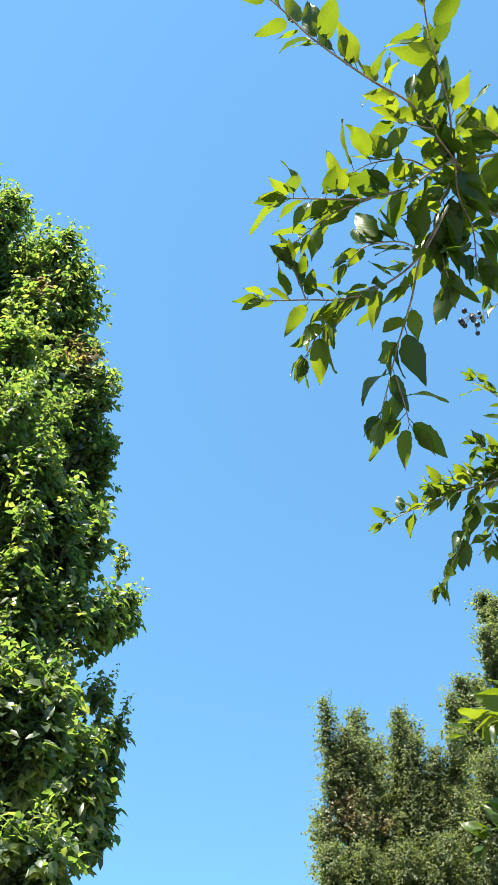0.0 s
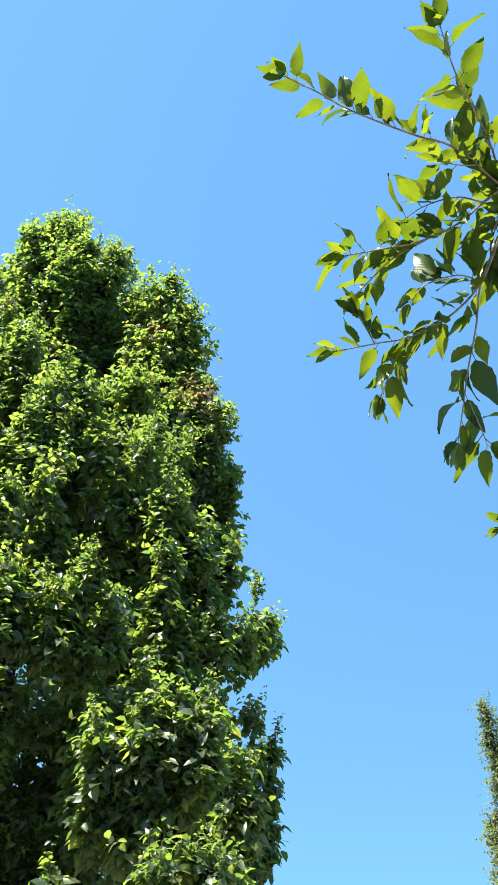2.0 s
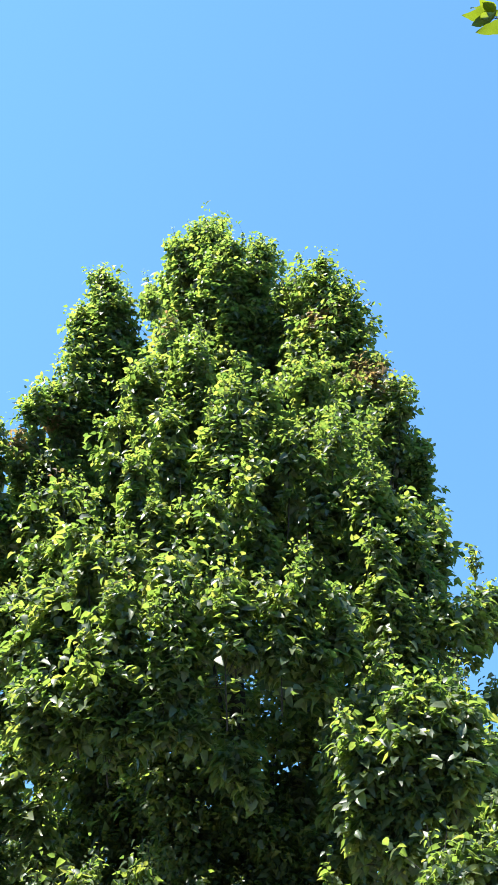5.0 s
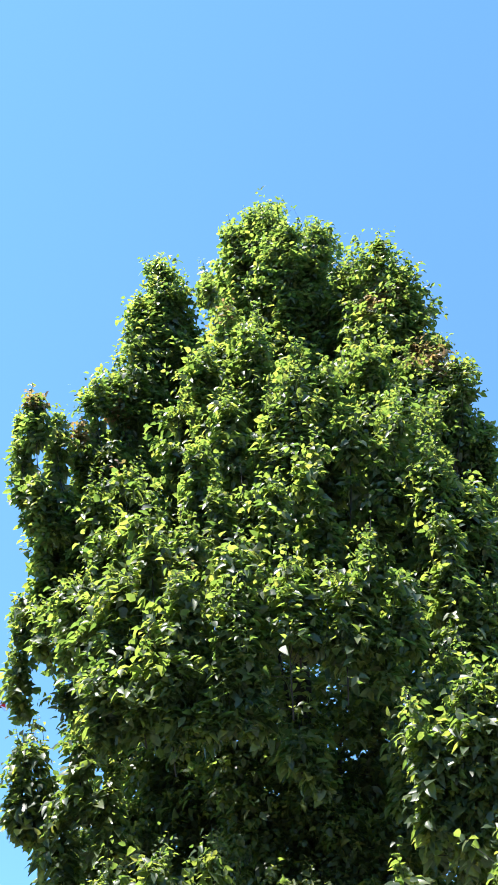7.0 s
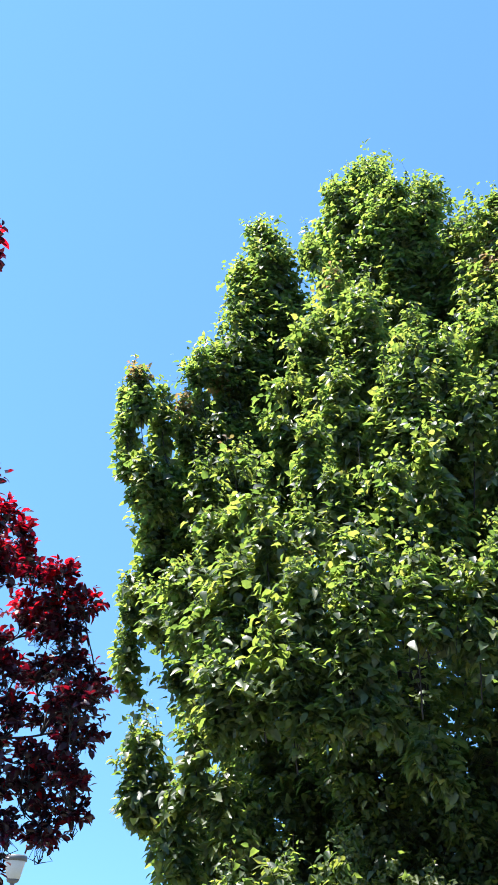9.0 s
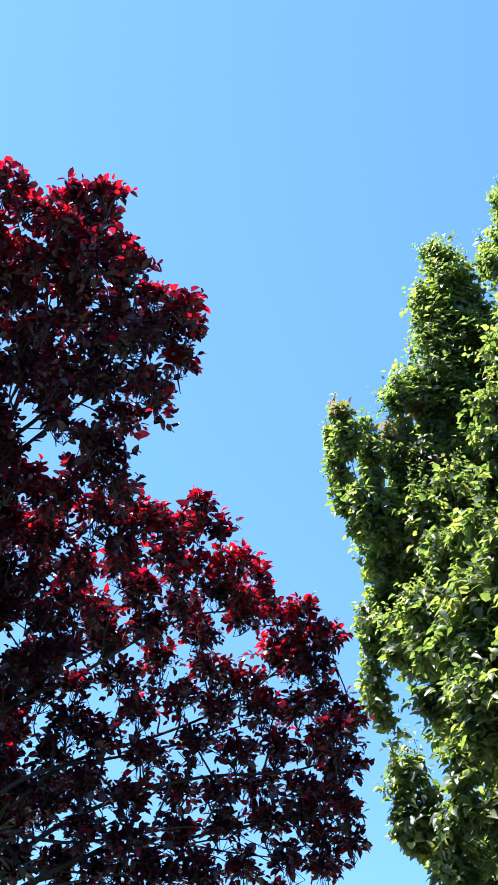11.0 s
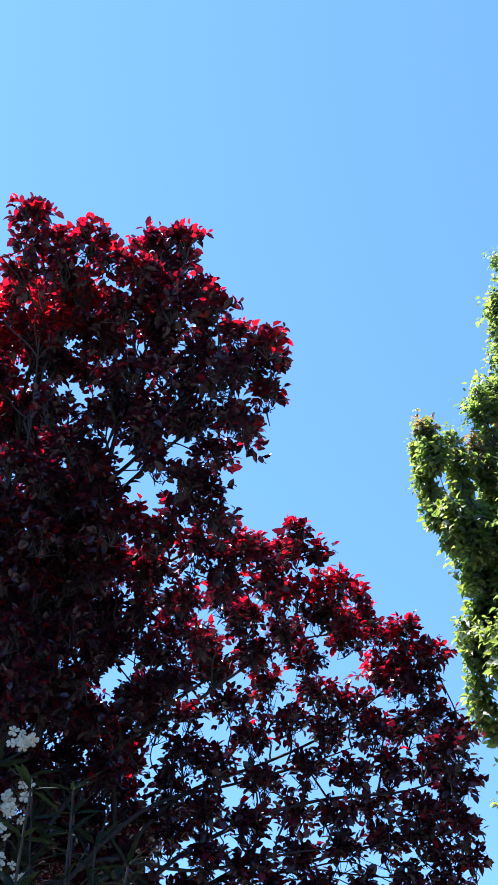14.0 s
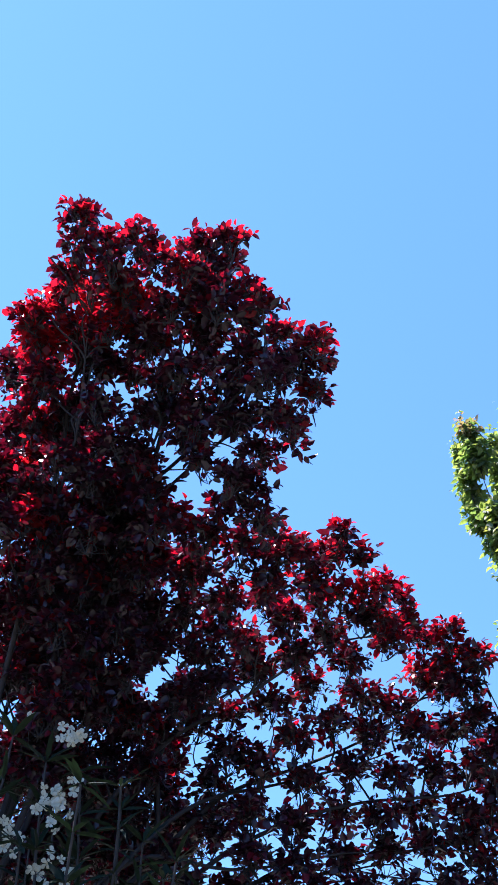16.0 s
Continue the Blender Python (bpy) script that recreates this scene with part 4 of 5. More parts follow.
PLUM_VEIL += [(-3.73, 1.41, 3.19, 0.11, 0.30), (-3.61, 1.52, 3.20, 0.12, 0.05), (-3.71, 1.20, 2.98, 0.12, 0.30), (-3.82, 1.44, 3.05, 0.10, 0.10)]
PLUM_BOUGHS = [
    [(-4.05, 1.45, 3.18), (-3.61, 1.49, 3.88), (-2.97, 1.66, 4.30), (-2.75, 1.73, 4.63)],
    [(-4.11, 1.27, 3.43), (-3.64, 1.10, 4.06), (-3.26, 0.97, 4.74)],
    [(-4.11, 1.58, 3.09), (-3.76, 1.87, 3.67), (-3.47, 2.18, 3.86)],
    [(-4.11, 1.83, 2.93), (-3.89, 2.27, 3.31), (-3.60, 2.70, 3.68), (-3.45, 3.04, 3.72)],
    [(-4.08, 1.90, 2.68), (-3.85, 2.52, 2.94), (-3.59, 3.03, 3.16)],
    [(-4.18, 1.00, 3.38), (-3.95, 0.61, 4.20)],
    [(-4.54, 0.77, 3.17), (-4.60, 0.16, 4.04)],
    [(-4.60, 1.36, 3.61), (-5.01, 1.72, 4.40)],
    [(-4.13, 1.80, 2.54), (-3.75, 2.30, 2.57), (-3.55, 2.77, 2.64)],
    [(-3.96, 1.41, 3.33), (-3.42, 1.42, 4.07), (-3.10, 1.40, 4.71)],
]
PLUM_BOUGHS += [
    [(-4.21, 1.94, 2.53), (-4.12, 2.01, 3.05), (-3.92, 2.24, 3.36), (-3.69, 2.50, 3.63), (-3.41, 2.73, 3.80)],
    [(-4.12, 2.06, 2.67), (-3.95, 2.32, 2.92), (-3.87, 2.74, 3.15), (-3.66, 3.10, 3.35), (-3.40, 3.30, 3.55)],
    [(-4.05, 2.11, 2.52), (-3.86, 2.45, 2.71), (-3.63, 2.81, 2.86), (-3.39, 3.17, 2.93), (-3.22, 3.40, 3.03)],
    [(-3.97, 2.27, 2.43), (-3.79, 2.64, 2.55), (-3.54, 2.98, 2.69), (-3.27, 3.29, 2.72)],
    [(-3.81, 1.43, 3.93), (-3.53, 1.51, 4.16), (-3.12, 1.53, 4.25), (-2.83, 1.65, 4.40), (-2.75, 1.79, 4.54)],
    [(-3.81, 1.43, 3.93), (-3.71, 1.78, 3.86), (-3.38, 2.00, 3.89), (-3.40, 2.45, 3.91)],
    [(-3.80, 1.09, 4.01), (-3.54, 1.06, 4.50), (-3.28, 1.09, 4.84), (-3.11, 1.08, 5.11)],
    [(-3.53, 1.51, 4.16), (-3.25, 1.41, 4.45), (-3.01, 1.45, 4.80), (-2.79, 1.44, 4.98)],
]
PLUM_BEHIND = []                                         # a second layer inside the crown; fewer red leaves put shade into it
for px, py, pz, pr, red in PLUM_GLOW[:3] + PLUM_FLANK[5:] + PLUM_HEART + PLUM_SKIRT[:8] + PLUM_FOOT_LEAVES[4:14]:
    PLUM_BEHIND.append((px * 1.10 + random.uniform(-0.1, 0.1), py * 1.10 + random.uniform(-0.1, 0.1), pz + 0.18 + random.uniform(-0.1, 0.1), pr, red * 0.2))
plum_tree(PLUM_FOOT, PLUM_BOUGHS, PLUM_CROWN + PLUM_GLOW + PLUM_WAIST + PLUM_SPUR + PLUM_FLANK + PLUM_HEART + PLUM_SKIRT + PLUM_HEM + PLUM_FOOT_LEAVES + PLUM_BEHIND + PLUM_UNDER + PLUM_DEEP + PLUM_FAR + PLUM_SHADE_ROOF + PLUM_SHADE_COVER + PLUM_VEIL + PLUM_BACK, "purple-leaved plum tree with dark red leaves, lit from behind")


# ---- cherry tree whose boughs hang close by ----
def serrated_leaf(bend_down, fold, wave, width, k):
    """A cherry leaf one unit long along +y: pointed, saw-edged, folded along the midrib; with a short stalk."""
    n = 11
    v, uv, f = [], [], []
    for i in range(n + 1):
        s = i / n
        half = width * 0.5 * math.sin(math.pi * min(1, s * 0.97 + 0.02) ** 0.82) ** 0.9 * (1 - 0.42 * s ** 2)
        half *= 1 + (0.055 if i % 2 else -0.04)
        y = 0.16 + 0.84 * s
        z = -bend_down * s * s
        tw = wave * math.sin(s * 5 + k)
        for u in (-1, -0.5, 0, 0.5, 1):
            v.append((u * half, y - (0.02 if abs(u) == 1 and i % 2 else 0), z + fold * half * abs(u) + tw * half * u + 0.03 * math.sin(9 * s + 2 * u + k) * abs(u)))
            uv.append((u * half / width * 2, s))
    for i in range(n):
        for j in range(4):
            a = i * 5 + j
            f.append((a, a + 1, a + 6, a + 5))
    m = len(v)
    for a in range(3):                                   # stalk
        for y in (0.0, 0.2):
            v.append((0.008 * math.cos(a * 2.1), y, 0.008 * math.sin(a * 2.1) - 0.004))
            uv.append((0, 0))
    for a in range(3):
        b = (a + 1) % 3
        f.append((m + 2 * a, m + 2 * b, m + 2 * b + 1, m + 2 * a + 1))
    me = bpy.data.meshes.new("leaf")
    me.from_pydata(v, [], f)
    lay = me.uv_layers.new(name="UVMap")
    for li, lp in enumerate(me.loops):
        lay.data[li].uv = uv[lp.vertex_index]
    me.polygons.foreach_set("use_smooth", np.ones(len(f), bool))
    me.materials.append(M_CHERRY)
    me.update()
    return me


CHERRY_LEAVES = [serrated_leaf(d, fo, wa, wi, k) for k, (d, fo, wa, wi) in enumerate(((0.10, 0.22, 0.0, 0.42), (0.22, 0.30, 0.15, 0.39), (0.05, 0.12, -0.15, 0.44), (0.30, 0.40, 0.1, 0.40), (0.16, 0.55, -0.1, 0.38), (-0.08, 0.25, 0.2, 0.42)))]


def put_leaf(tree, shoot, place, way, face, size, k):
    ob = new("leaf", CHERRY_LEAVES[k % len(CHERRY_LEAVES)])
    ob.parent = shoot
    y = unit(np.asarray(way, float))
    x = unit(np.cross(y, np.asarray(face, float)))
    z = np.cross(x, y)
    p = np.asarray(place) - np.array(tree.location)
    ob.matrix_local = Matrix(((x[0], y[0], z[0], p[0]), (x[1], y[1], z[1], p[1]), (x[2], y[2], z[2], p[2]), (0, 0, 0, 1))) @ Matrix.Scale(size, 4)
    return ob


def leafy_shoot(tree, pts, r0, r1, gap, size, start=0.0, hang=0.15, lift=0.35, tuft=3, seed=0, name="shoot"):
    """A bare stem with leaves set one after another on both sides, and a tuft at its end."""
    rng = random.Random(seed)
    line = bend(pts, 10)
    v, f = tubes([(line - np.array(tree.location), np.linspace(r0, r1, len(line)))], 7)
    shoot = mesh_object(name, v, f, M_CHERRY_BARK, tree, smooth=True)
    seg = np.linalg.norm(np.diff(line, axis=0), axis=1)
    run = np.concatenate([[0], np.cumsum(seg)])
    s = run[-1] * start + gap * 0.5
    k = rng.randrange(6)
    while s < run[-1]:
        i = min(int(np.searchsorted(run, s)) - 1, len(seg) - 1)
        p = line[i] + (line[i + 1] - line[i]) * ((s - run[i]) / seg[i])
        t = unit(line[i + 1] - line[i])
        side = unit(np.cross(t, UP))
        ang = (0.55 if k % 2 else math.pi - 0.55) + rng.uniform(-1.3, 1.1)
        way = t * rng.uniform(0.2, 1.0) + (side * math.cos(ang) + UP * math.sin(ang)) * 0.8 + UP * (lift * rng.uniform(-0.6, 0.8) - hang)
        face = UP * 0.8 + np.array([rng.gauss(0, 0.45), rng.gauss(0, 0.45) - 0.15, rng.gauss(0, 0.2)])
        put_leaf(tree, shoot, p, way, face, rng.uniform(size[0] * 0.85, size[1] * 1.25) * (1 - 0.22 * s / run[-1]), k + rng.randrange(6))
        s += gap * rng.choice((0.3, 0.6, 0.8, 1.1, 1.4))
        k += 1
    t = unit(line[-1] - line[-3])
    for j in range(tuft):
        a = j * 2.1 + rng.uniform(0, 1)
        o = unit(np.cross(t, UP)) * math.cos(a) + UP * math.sin(a)
        put_leaf(tree, shoot, line[-1], t * 0.9 + o * 0.4 + UP * 0.1, UP + o * 0.3, rng.uniform(*size) * 0.66, j + k)


CHERRY_FOOT = (2.35, 1.75, 0)
cherry = thing("cherry_tree", CHERRY_FOOT, "cherry tree with light green saw-edged leaves and few dark berries", "tree")


def cherry_limb(name, pts, r0, r1):
    v, f = tubes([limb([np.array(p) - np.array(CHERRY_FOOT) for p in pts], r0, r1, 10, 0.012)], 10)
    return mesh_object(name, v, f, M_CHERRY_BARK, cherry, smooth=True)


cherry_limb("trunk", [(2.35, 1.75, -0.15), (2.38, 1.77, 0.7), (2.33, 1.72, 1.5), (2.3, 1.8, 2.3), (2.35, 1.8, 3.6)], 0.085, 0.03)
cherry_limb("limb", [(2.33, 1.74, 1.7), (1.7, 1.6, 2.55), (0.751, 1.402, 3.212)], 0.02, 0.003)
cherry_limb("limb", [(2.33, 1.74, 1.9), (1.6, 1.6, 2.5), (0.749, 1.510, 3.117)], 0.014, 0.003)
cherry_limb("limb", [(1.6, 1.6, 2.5), (1.2, 1.55, 2.65), (0.738, 1.576, 3.011)], 0.006, 0.002)
cherry_limb("limb", [(2.3, 1.8, 2.2), (1.8, 2.6, 3.1), (1.282, 2.903, 3.479), (1.079, 2.997, 3.424)], 0.018, 0.004)
cherry_limb("limb", [(2.35, 1.76, 0.9), (1.6, 1.9, 1.7), (0.809, 2.033, 2.262), (0.647, 1.998, 2.196)], 0.005, 0.001)
cherry_limb("limb", [(1.6, 1.9, 1.7), (1.227, 1.950, 1.992), (0.854, 2.211, 2.344)], 0.009, 0.002)
cherry_limb("limb", [(1.6, 1.9, 1.7), (1.222, 1.950, 1.853), (0.845, 2.304, 2.066)], 0.009, 0.002)
cherry_limb("limb", [(1.6, 1.9, 1.7), (1.2, 2.0, 2.1), (0.842, 2.046, 2.466)], 0.009, 0.002)
leafy_shoot(cherry, [(0.552, 1.354, 3.101), (0.447, 1.227, 3.092), (0.367, 1.161, 3.062), (0.304, 1.109, 3.042), (0.234, 1.044, 3.015), (0.187, 0.988, 2.992), (0.135, 0.931, 2.966)], 0.0026, 0.0011, 0.0215, (0.072, 0.094), lift=0.55, hang=-0.3, tuft=5, seed=3)
leafy_shoot(cherry, [(0.552, 1.354, 3.101), (0.523, 1.250, 3.127), (0.484, 1.160, 3.137), (0.450, 1.077, 3.139), (0.425, 0.988, 3.139)], 0.0025, 0.0011, 0.0215, (0.080, 0.104), lift=0.45, hang=-0.2, tuft=4, seed=8)
leafy_shoot(cherry, [(0.552, 1.354, 3.101), (0.502, 1.344, 3.052), (0.438, 1.330, 2.979), (0.354, 1.299, 2.907), (0.288, 1.264, 2.861), (0.209, 1.226, 2.814)], 0.0032, 0.0013, 0.0215, (0.085, 0.108), lift=0.35, tuft=4, seed=5)
leafy_shoot(cherry, [(0.366, 1.311, 2.922), (0.298, 1.306, 2.876), (0.252, 1.309, 2.831), (0.213, 1.311, 2.786)], 0.0018, 0.0009, 0.0200, (0.060, 0.080), hang=0.35, tuft=3, seed=11)
leafy_shoot(cherry, [(0.526, 1.359, 2.966), (0.472, 1.396, 2.868), (0.399, 1.406, 2.794), (0.319, 1.393, 2.740), (0.243, 1.361, 2.702), (0.171, 1.326, 2.663)], 0.0027, 0.0011, 0.0235, (0.075, 0.100), hang=0.25, lift=0.45, tuft=4, seed=21)
leafy_shoot(cherry, [(0.526, 1.359, 2.966), (0.473, 1.403, 2.874), (0.451, 1.435, 2.785), (0.423, 1.461, 2.695), (0.403, 1.484, 2.618), (0.386, 1.494, 2.554)], 0.0026, 0.0011, 0.0330, (0.092, 0.122), start=0.35, hang=0.6, lift=0.15, tuft=3, seed=33)
leafy_shoot(cherry, [(0.319, 1.393, 2.740), (0.284, 1.401, 2.701), (0.260, 1.415, 2.652), (0.247, 1.423, 2.626)], 0.0018, 0.0009, 0.0190, (0.075, 0.100), hang=0.7, lift=0.1, tuft=4, seed=91)
leafy_shoot(cherry, [(0.399, 1.406, 2.794), (0.353, 1.398, 2.762), (0.305, 1.424, 2.704)], 0.0018, 0.0009, 0.0220, (0.075, 0.100), hang=0.5, lift=0.2, tuft=3, seed=92)
leafy_shoot(cherry, [(0.243, 1.361, 2.702), (0.230, 1.341, 2.725), (0.216, 1.322, 2.745)], 0.0016, 0.0009, 0.0200, (0.070, 0.090), lift=0.5, hang=0, tuft=3, seed=93)
leafy_shoot(cherry, [(0.472, 1.396, 2.868), (0.427, 1.364, 2.864), (0.360, 1.360, 2.846), (0.325, 1.368, 2.812)], 0.0018, 0.0010, 0.0210, (0.075, 0.098), hang=0.25, lift=0.4, tuft=3, seed=48)
leafy_shoot(cherry, [(0.502, 1.344, 3.052), (0.442, 1.302, 3.030), (0.372, 1.281, 2.990), (0.325, 1.279, 2.954)], 0.0018, 0.0010, 0.0260, (0.080, 0.100), hang=0.1, lift=0.5, tuft=3, seed=44)
leafy_shoot(cherry, [(0.535, 1.360, 3.032), (0.505, 1.398, 2.961), (0.521, 1.431, 2.895), (0.533, 1.447, 2.847)], 0.0024, 0.0012, 0.0150, (0.090, 0.118), hang=0.6, lift=0.1, tuft=3, seed=46)
leafy_shoot(cherry, [(0.552, 1.354, 3.101), (0.556, 1.376, 3.013), (0.586, 1.416, 2.969), (0.586, 1.428, 2.885)], 0.0024, 0.0012, 0.0160, (0.090, 0.118), hang=0.6, lift=0.1, tuft=3, seed=47)
leafy_shoot(cherry, [(0.447, 1.227, 3.092), (0.488, 1.253, 3.066), (0.445, 1.252, 3.072), (0.413, 1.243, 3.083)], 0.0016, 0.0010, 0.0200, (0.065, 0.085), lift=0.3, tuft=2, seed=49)
leafy_shoot(cherry, [(0.417, 1.485, 2.631), (0.432, 1.500, 2.574), (0.440, 1.517, 2.547)], 0.0014, 0.0009, 0.0300, (0.105, 0.130), hang=0.6, lift=0, tuft=2, seed=95)
leafy_shoot(cherry, [(0.638, 1.458, 3.057), (0.601, 1.405, 3.074), (0.552, 1.354, 3.101)], 0.0040, 0.0030, 0.0190, (0.085, 0.110), lift=0.4, tuft=3, seed=51)
leafy_shoot(cherry, [(0.751, 1.402, 3.212), (0.685, 1.388, 3.176), (0.619, 1.372, 3.139), (0.552, 1.354, 3.101)], 0.0040, 0.0030, 0.0190, (0.085, 0.110), lift=0.4, tuft=2, seed=52)
leafy_shoot(cherry, [(0.749, 1.510, 3.117), (0.681, 1.489, 3.086), (0.600, 1.422, 3.058), (0.550, 1.380, 3.052)], 0.0040, 0.0030, 0.0180, (0.085, 0.110), hang=0.3, lift=0.3, tuft=3, seed=55)
leafy_shoot(cherry, [(0.696, 1.383, 3.177), (0.642, 1.336, 3.164), (0.604, 1.309, 3.155)], 0.0020, 0.0012, 0.0210, (0.080, 0.105), lift=0.4, tuft=3, seed=56)
leafy_shoot(cherry, [(0.730, 1.508, 3.082), (0.686, 1.535, 3.011), (0.655, 1.556, 2.952)], 0.0020, 0.0010, 0.0240, (0.080, 0.104), hang=0.5, lift=0.1, tuft=3, seed=57)
leafy_shoot(cherry, [(0.738, 1.576, 3.011), (0.698, 1.598, 2.969), (0.674, 1.621, 2.951), (0.637, 1.644, 2.934)], 0.0018, 0.0008, 0.0700, (0.060, 0.085), hang=0.3, tuft=0, seed=61)
leafy_shoot(cherry, [(1.282, 2.903, 3.479), (1.079, 2.997, 3.424), (0.901, 3.016, 3.360), (0.745, 3.025, 3.290), (0.649, 3.059, 3.252)], 0.0042, 0.0012, 0.0140, (0.083, 0.115), lift=0.35, tuft=4, seed=71)
leafy_shoot(cherry, [(1.309, 2.959, 3.569), (1.121, 2.960, 3.465), (0.995, 3.017, 3.424), (0.839, 3.013, 3.384)], 0.0036, 0.0012, 0.0112, (0.083, 0.115), lift=0.5, tuft=3, seed=72)
leafy_shoot(cherry, [(1.079, 2.997, 3.424), (0.954, 2.997, 3.274), (0.900, 3.027, 3.133), (0.828, 3.048, 3.005)], 0.0024, 0.0009, 0.0175, (0.092, 0.123), start=0.2, hang=0.6, lift=0.1, tuft=4, seed=73)
leafy_shoot(cherry, [(1.201, 2.956, 3.436), (1.151, 2.864, 3.505), (1.061, 2.764, 3.593), (0.950, 2.696, 3.636)], 0.0024, 0.0009, 0.0245, (0.074, 0.102), lift=0.4, tuft=3, seed=74)
leafy_shoot(cherry, [(1.201, 2.967, 3.418), (1.080, 2.956, 3.489), (0.997, 2.945, 3.535)], 0.0024, 0.0009, 0.0126, (0.074, 0.108), lift=0.4, tuft=3, seed=75)
leafy_shoot(cherry, [(1.253, 3.023, 3.401), (1.138, 3.036, 3.333), (1.075, 3.070, 3.303), (1.041, 3.129, 3.211)], 0.0024, 0.0009, 0.0140, (0.083, 0.111), hang=0.4, tuft=3, seed=76)
leafy_shoot(cherry, [(0.875, 2.012, 2.253), (0.782, 2.004, 2.215), (0.714, 1.981, 2.189), (0.662, 1.953, 2.156)], 0.0020, 0.0010, 0.0220, (0.090, 0.125), hang=0.25, lift=0.3, tuft=5, seed=81)
leafy_shoot(cherry, [(0.983, 2.024, 2.454), (0.887, 2.017, 2.424), (0.815, 1.998, 2.395), (0.774, 1.997, 2.376)], 0.0024, 0.0012, 0.0300, (0.080, 0.105), start=0.3, hang=0.3, lift=0.4, tuft=2, seed=82)
leafy_shoot(cherry, [(0.894, 2.211, 2.344), (0.807, 2.252, 2.310), (0.731, 2.287, 2.273), (0.679, 2.311, 2.240)], 0.0020, 0.0010, 0.0200, (0.080, 0.105), hang=0.3, lift=0.3, tuft=4, seed=84)
leafy_shoot(cherry, [(0.939, 2.290, 2.111), (0.855, 2.321, 2.093), (0.781, 2.346, 2.073), (0.717, 2.374, 2.017)], 0.0020, 0.0010, 0.0180, (0.085, 0.110), hang=0.2, lift=0.4, tuft=4, seed=85)


# the side of the tree that faces away
rng = random.Random(77)
for k in range(16):
    a, h = -1.0 + 0.17 * k, 2.1 + 0.1 * k
    root = np.array([2.33, 1.76, h])
    out = np.array([math.cos(a), math.sin(a) * 0.6, 0.0])
    pts = [root, root + out * 0.3 + UP * 0.2, root + out * rng.uniform(0.6, 0.8) + UP * 0.3, root + out * rng.uniform(0.9, 1.2) + UP * rng.uniform(0.1, 0.4)]
    leafy_shoot(cherry, pts, 0.008, 0.002, 0.05, (0.08, 0.11), start=0.25, lift=0.3, tuft=4, seed=100 + k)


def berry(place, size):
    bm = bmesh.new()
    bmesh.ops.create_uvsphere(bm, u_segments=10, v_segments=8, radius=size)
    for q in bm.verts:
        if q.co.z < -size * 0.8:
            q.co.z += size * 0.18                        # dimple at the flower end
        q.co.z *= 1.08
    ob = part("berry", bm, M_BERRY, cherry, "small dark ripe berry", True)
    ob.location = np.array(place) - np.array(CHERRY_FOOT)
    return ob


rng = random.Random(5)
BUNCH = np.array((0.631, 1.646, 2.934))
for k in range(11):
    spot = BUNCH + np.array([rng.uniform(-0.03, 0.026), rng.uniform(-0.018, 0.018), rng.uniform(-0.026, 0.018)])
    ob = berry(spot, rng.uniform(0.0042, 0.0066))
    v, f = tubes([(np.array([spot, (spot + BUNCH) / 2 + UP * 0.008, BUNCH + UP * 0.02]) - np.array(CHERRY_FOOT), np.array([0.0008, 0.0008, 0.001]))], 4)
    stalk = mesh_object("berry_stalk", v, f, M_CHERRY_BARK, ob)
    stalk.location = -ob.location



# ---- oleander in the shade of the plum ----
def oleander(foot, label):
    foot = np.array(foot, float)
    bush = thing("oleander_bush", foot, label, "shrub")
    B, W, N, L = [], [], [], []
    heads = []
    for k in range(60):
        a, r = k * 2.39996, 0.62 * math.sqrt((k + 0.5) / 60)
        top = foot + np.array([r * math.cos(a), r * math.sin(a), random.uniform(2.0, 2.85) - 0.45 * r])
        root = foot + np.array([0.12 * math.cos(a), 0.12 * math.sin(a), -0.05])
        line, rad = limb([root, (root + top) / 2 + np.array([0.1 * math.cos(a), 0.1 * math.sin(a), 0.15]), top], 0.014, 0.004, 8, 0.015)
        v, f = tubes([(line - foot, rad)], 6)
        mesh_object("cane", v, f, M_PEAR_BARK, bush, smooth=True)
        heads.append(top)
        for i in range(5, len(line)):
            for j in range(6):
                b = a + j * 0.9 + i * 0.6
                out = np.array([math.cos(b), math.sin(b), 0.0])
                B.append(line[i])
                W.append(out * 0.8 + UP * random.uniform(-0.3, 0.9) + np.random.normal(0, 0.15, 3))
                N.append(UP - out * 0.4 + np.random.normal(0, 0.3, 3))
                L.append(random.uniform(0.10, 0.16))
    block = [np.array(c) for c in (B, W, N, L)]
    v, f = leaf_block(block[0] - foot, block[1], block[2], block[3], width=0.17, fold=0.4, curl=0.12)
    tagged(mesh_object("foliage", v, f, M_OLEANDER_SHADED, bush, "narrow green leaves, deep shade put into their colour"), kind="stuff")
    return bush, heads


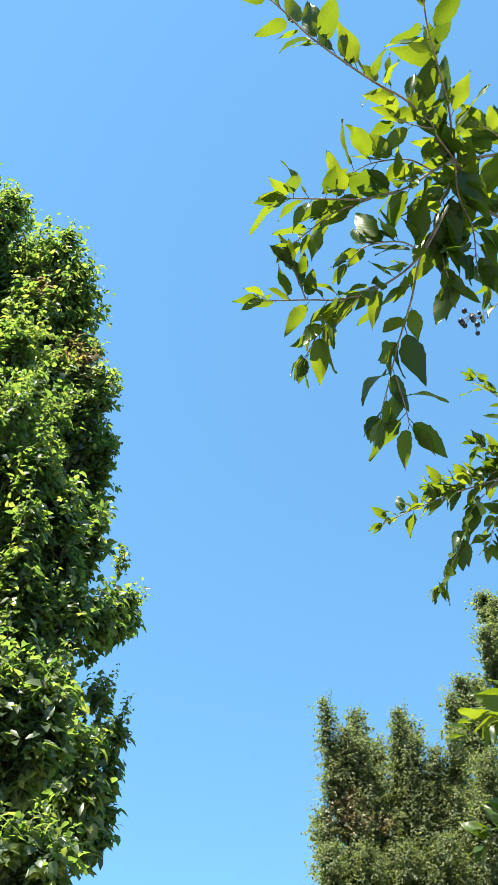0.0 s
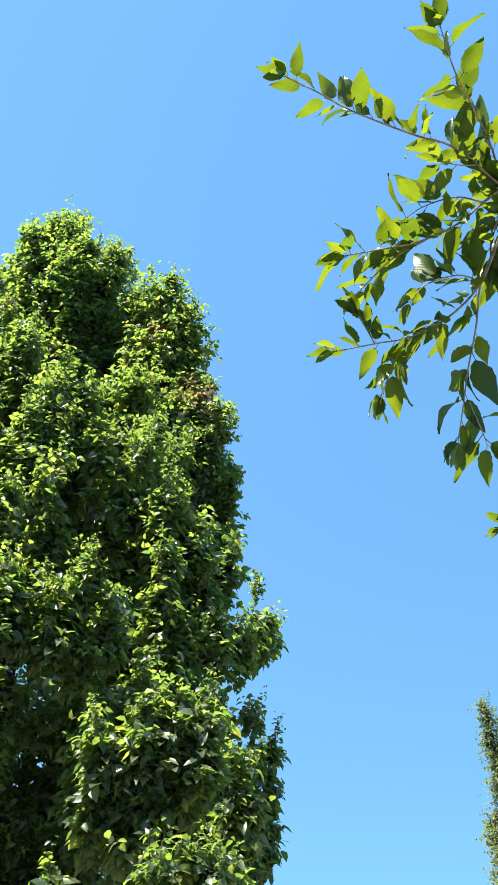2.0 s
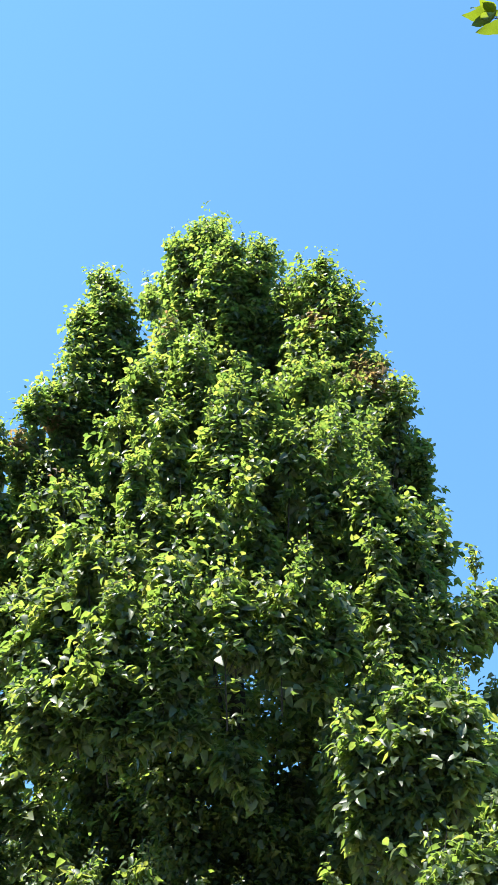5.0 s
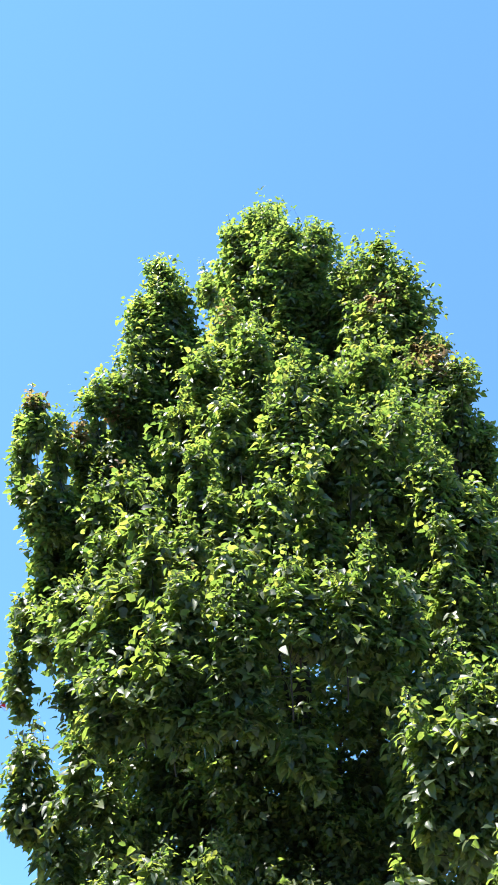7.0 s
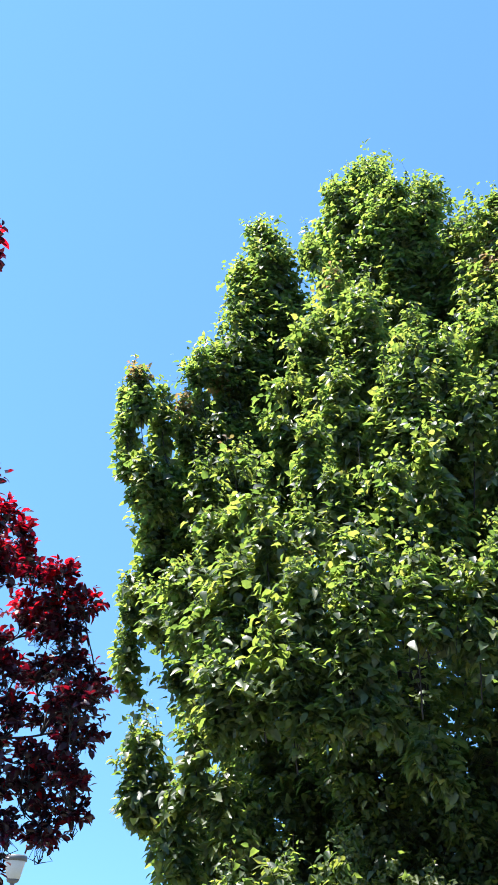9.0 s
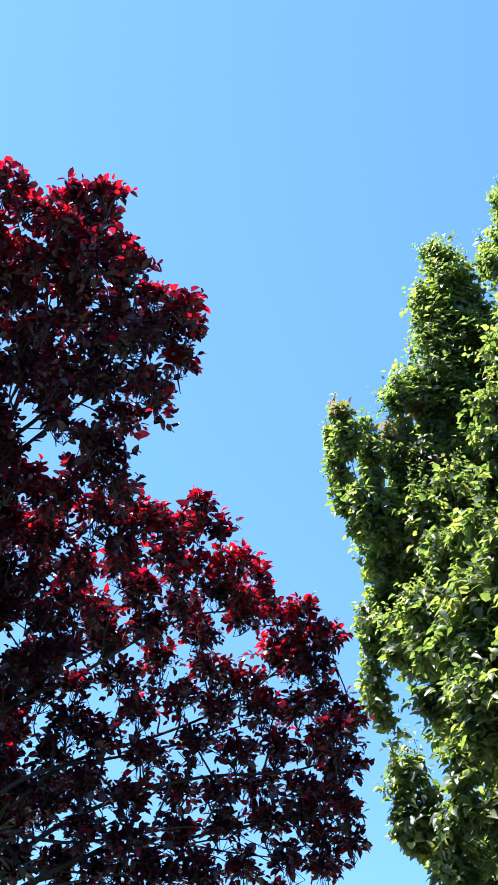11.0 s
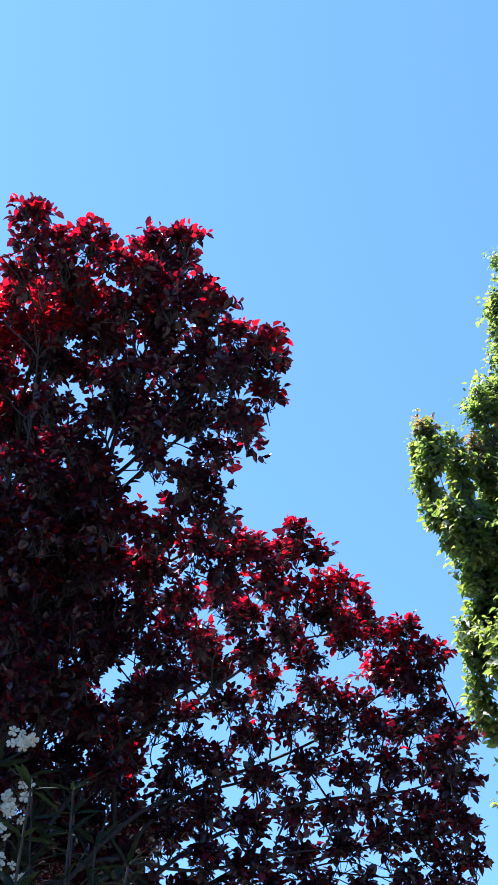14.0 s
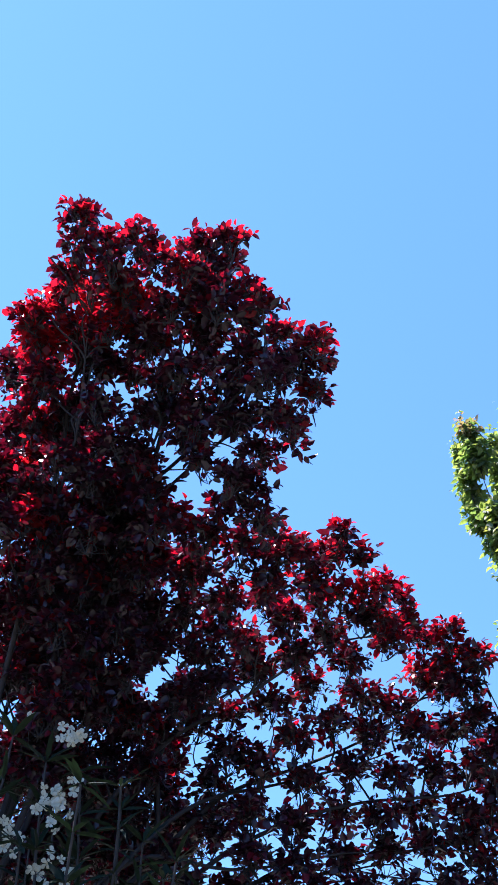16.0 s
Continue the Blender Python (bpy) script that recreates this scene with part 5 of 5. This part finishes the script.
def oleander_flower(bush, place, face, size):
    """Five rounded petals round a small throat."""
    bm = bmesh.new()
    for k in range(5):
        a = k * 2 * math.pi / 5 + random.uniform(-0.15, 0.15)
        big, cup = random.uniform(0.75, 1.15), random.uniform(-0.35, 0.35)
        rows = []
        for s, wd, z in ((0.12, 0.10, -0.12), (0.4, 0.34, 0.0), (0.75, 0.52, 0.05), (1.0, 0.3, -0.04)):
            row = []
            for u in (-1, 0, 1):
                x, y = s * big, u * wd * 0.75 * big + s * 0.12
                row.append(bm.verts.new((x * math.cos(a) - y * math.sin(a), x * math.sin(a) + y * math.cos(a), z + cup * s * s - 0.06 * abs(u))))
            rows.append(row)
        for p, q in zip(rows, rows[1:]):
            for i in range(2):
                bm.faces.new((p[i], p[i + 1], q[i + 1], q[i]))
    bmesh.ops.create_cone(bm, cap_ends=False, segments=8, radius1=0.05, radius2=0.16, depth=0.5, matrix=Matrix.Translation((0, 0, -0.3)))
    ob = part("flower", bm, M_PETAL, bush, "white five-petalled flower", True)
    q = Vector(face).to_track_quat("Z", "Y").to_matrix().to_4x4()
    ob.matrix_local = Matrix.Translation(np.array(place) - np.array(bush.location)) @ q @ Matrix.Scale(size, 4)
    return ob


bush, heads = oleander((-3.42, 1.11, 0), "white-flowered oleander bush in deep shade")
rng = random.Random(9)
for cx, cy, cz, n in [(-3.254, 1.147, 2.777, 6), (-3.256, 1.141, 2.572, 9), (-3.269, 1.103, 2.512, 4), (-3.307, 0.984, 2.412, 5), (-3.255, 1.145, 2.337, 6), (-3.306, 0.987, 2.800, 1), (-3.264, 1.262, 2.344, 1)]:
    for k in range(int(n * 1.7)):
        spot = np.array([cx, cy, cz]) + np.array([rng.gauss(0, 0.032), rng.gauss(0, 0.032), rng.gauss(0, 0.03)])
        oleander_flower(bush, spot, (0.75 + rng.gauss(0, 0.3), -0.4 + rng.gauss(0, 0.3), rng.uniform(-0.5, 0.5)), rng.uniform(0.015, 0.024))


# ---- street lamp ----
def lathe(name, profile, material, parent, n=24, label=""):
    bm = bmesh.new()
    rings = [[bm.verts.new((r * math.cos(2 * math.pi * k / n), r * math.sin(2 * math.pi * k / n), z)) for k in range(n)] for r, z in profile]
    for a, b in zip(rings, rings[1:]):
        for k in range(n):
            bm.faces.new((a[k], a[(k + 1) % n], b[(k + 1) % n], b[k]))
    for r in (rings[0][::-1], rings[-1]):
        bm.faces.new(r)
    return part(name, bm, material, parent, label, True)


lamp = thing("street_lamp", (-17.93, 17.42, 0), "grey post-top street lamp with a frosted cylinder", "street lamp")
H = 4.95
lathe("base_plate", [(0.20, 0.0), (0.20, 0.03), (0.12, 0.06), (0.10, 0.30), (0.08, 0.34)], M_STEEL, lamp)
lathe("pole", [(0.075, 0.3), (0.05, H - 0.65), (0.05, H - 0.6)], M_STEEL, lamp)
lathe("collar", [(0.05, H - 0.64), (0.13, H - 0.60), (0.15, H - 0.56), (0.15, H - 0.54)], M_STEEL, lamp)
lathe("diffuser", [(0.16, H - 0.54), (0.24, H - 0.16), (0.245, H - 0.14)], M_DIFFUSER, lamp, label="frosted pale cylinder")
lathe("cap", [(0.275, H - 0.145), (0.28, H - 0.06), (0.26, H - 0.02), (0.12, H), (0.02, H)], M_STEEL, lamp, label="flat grey cap")
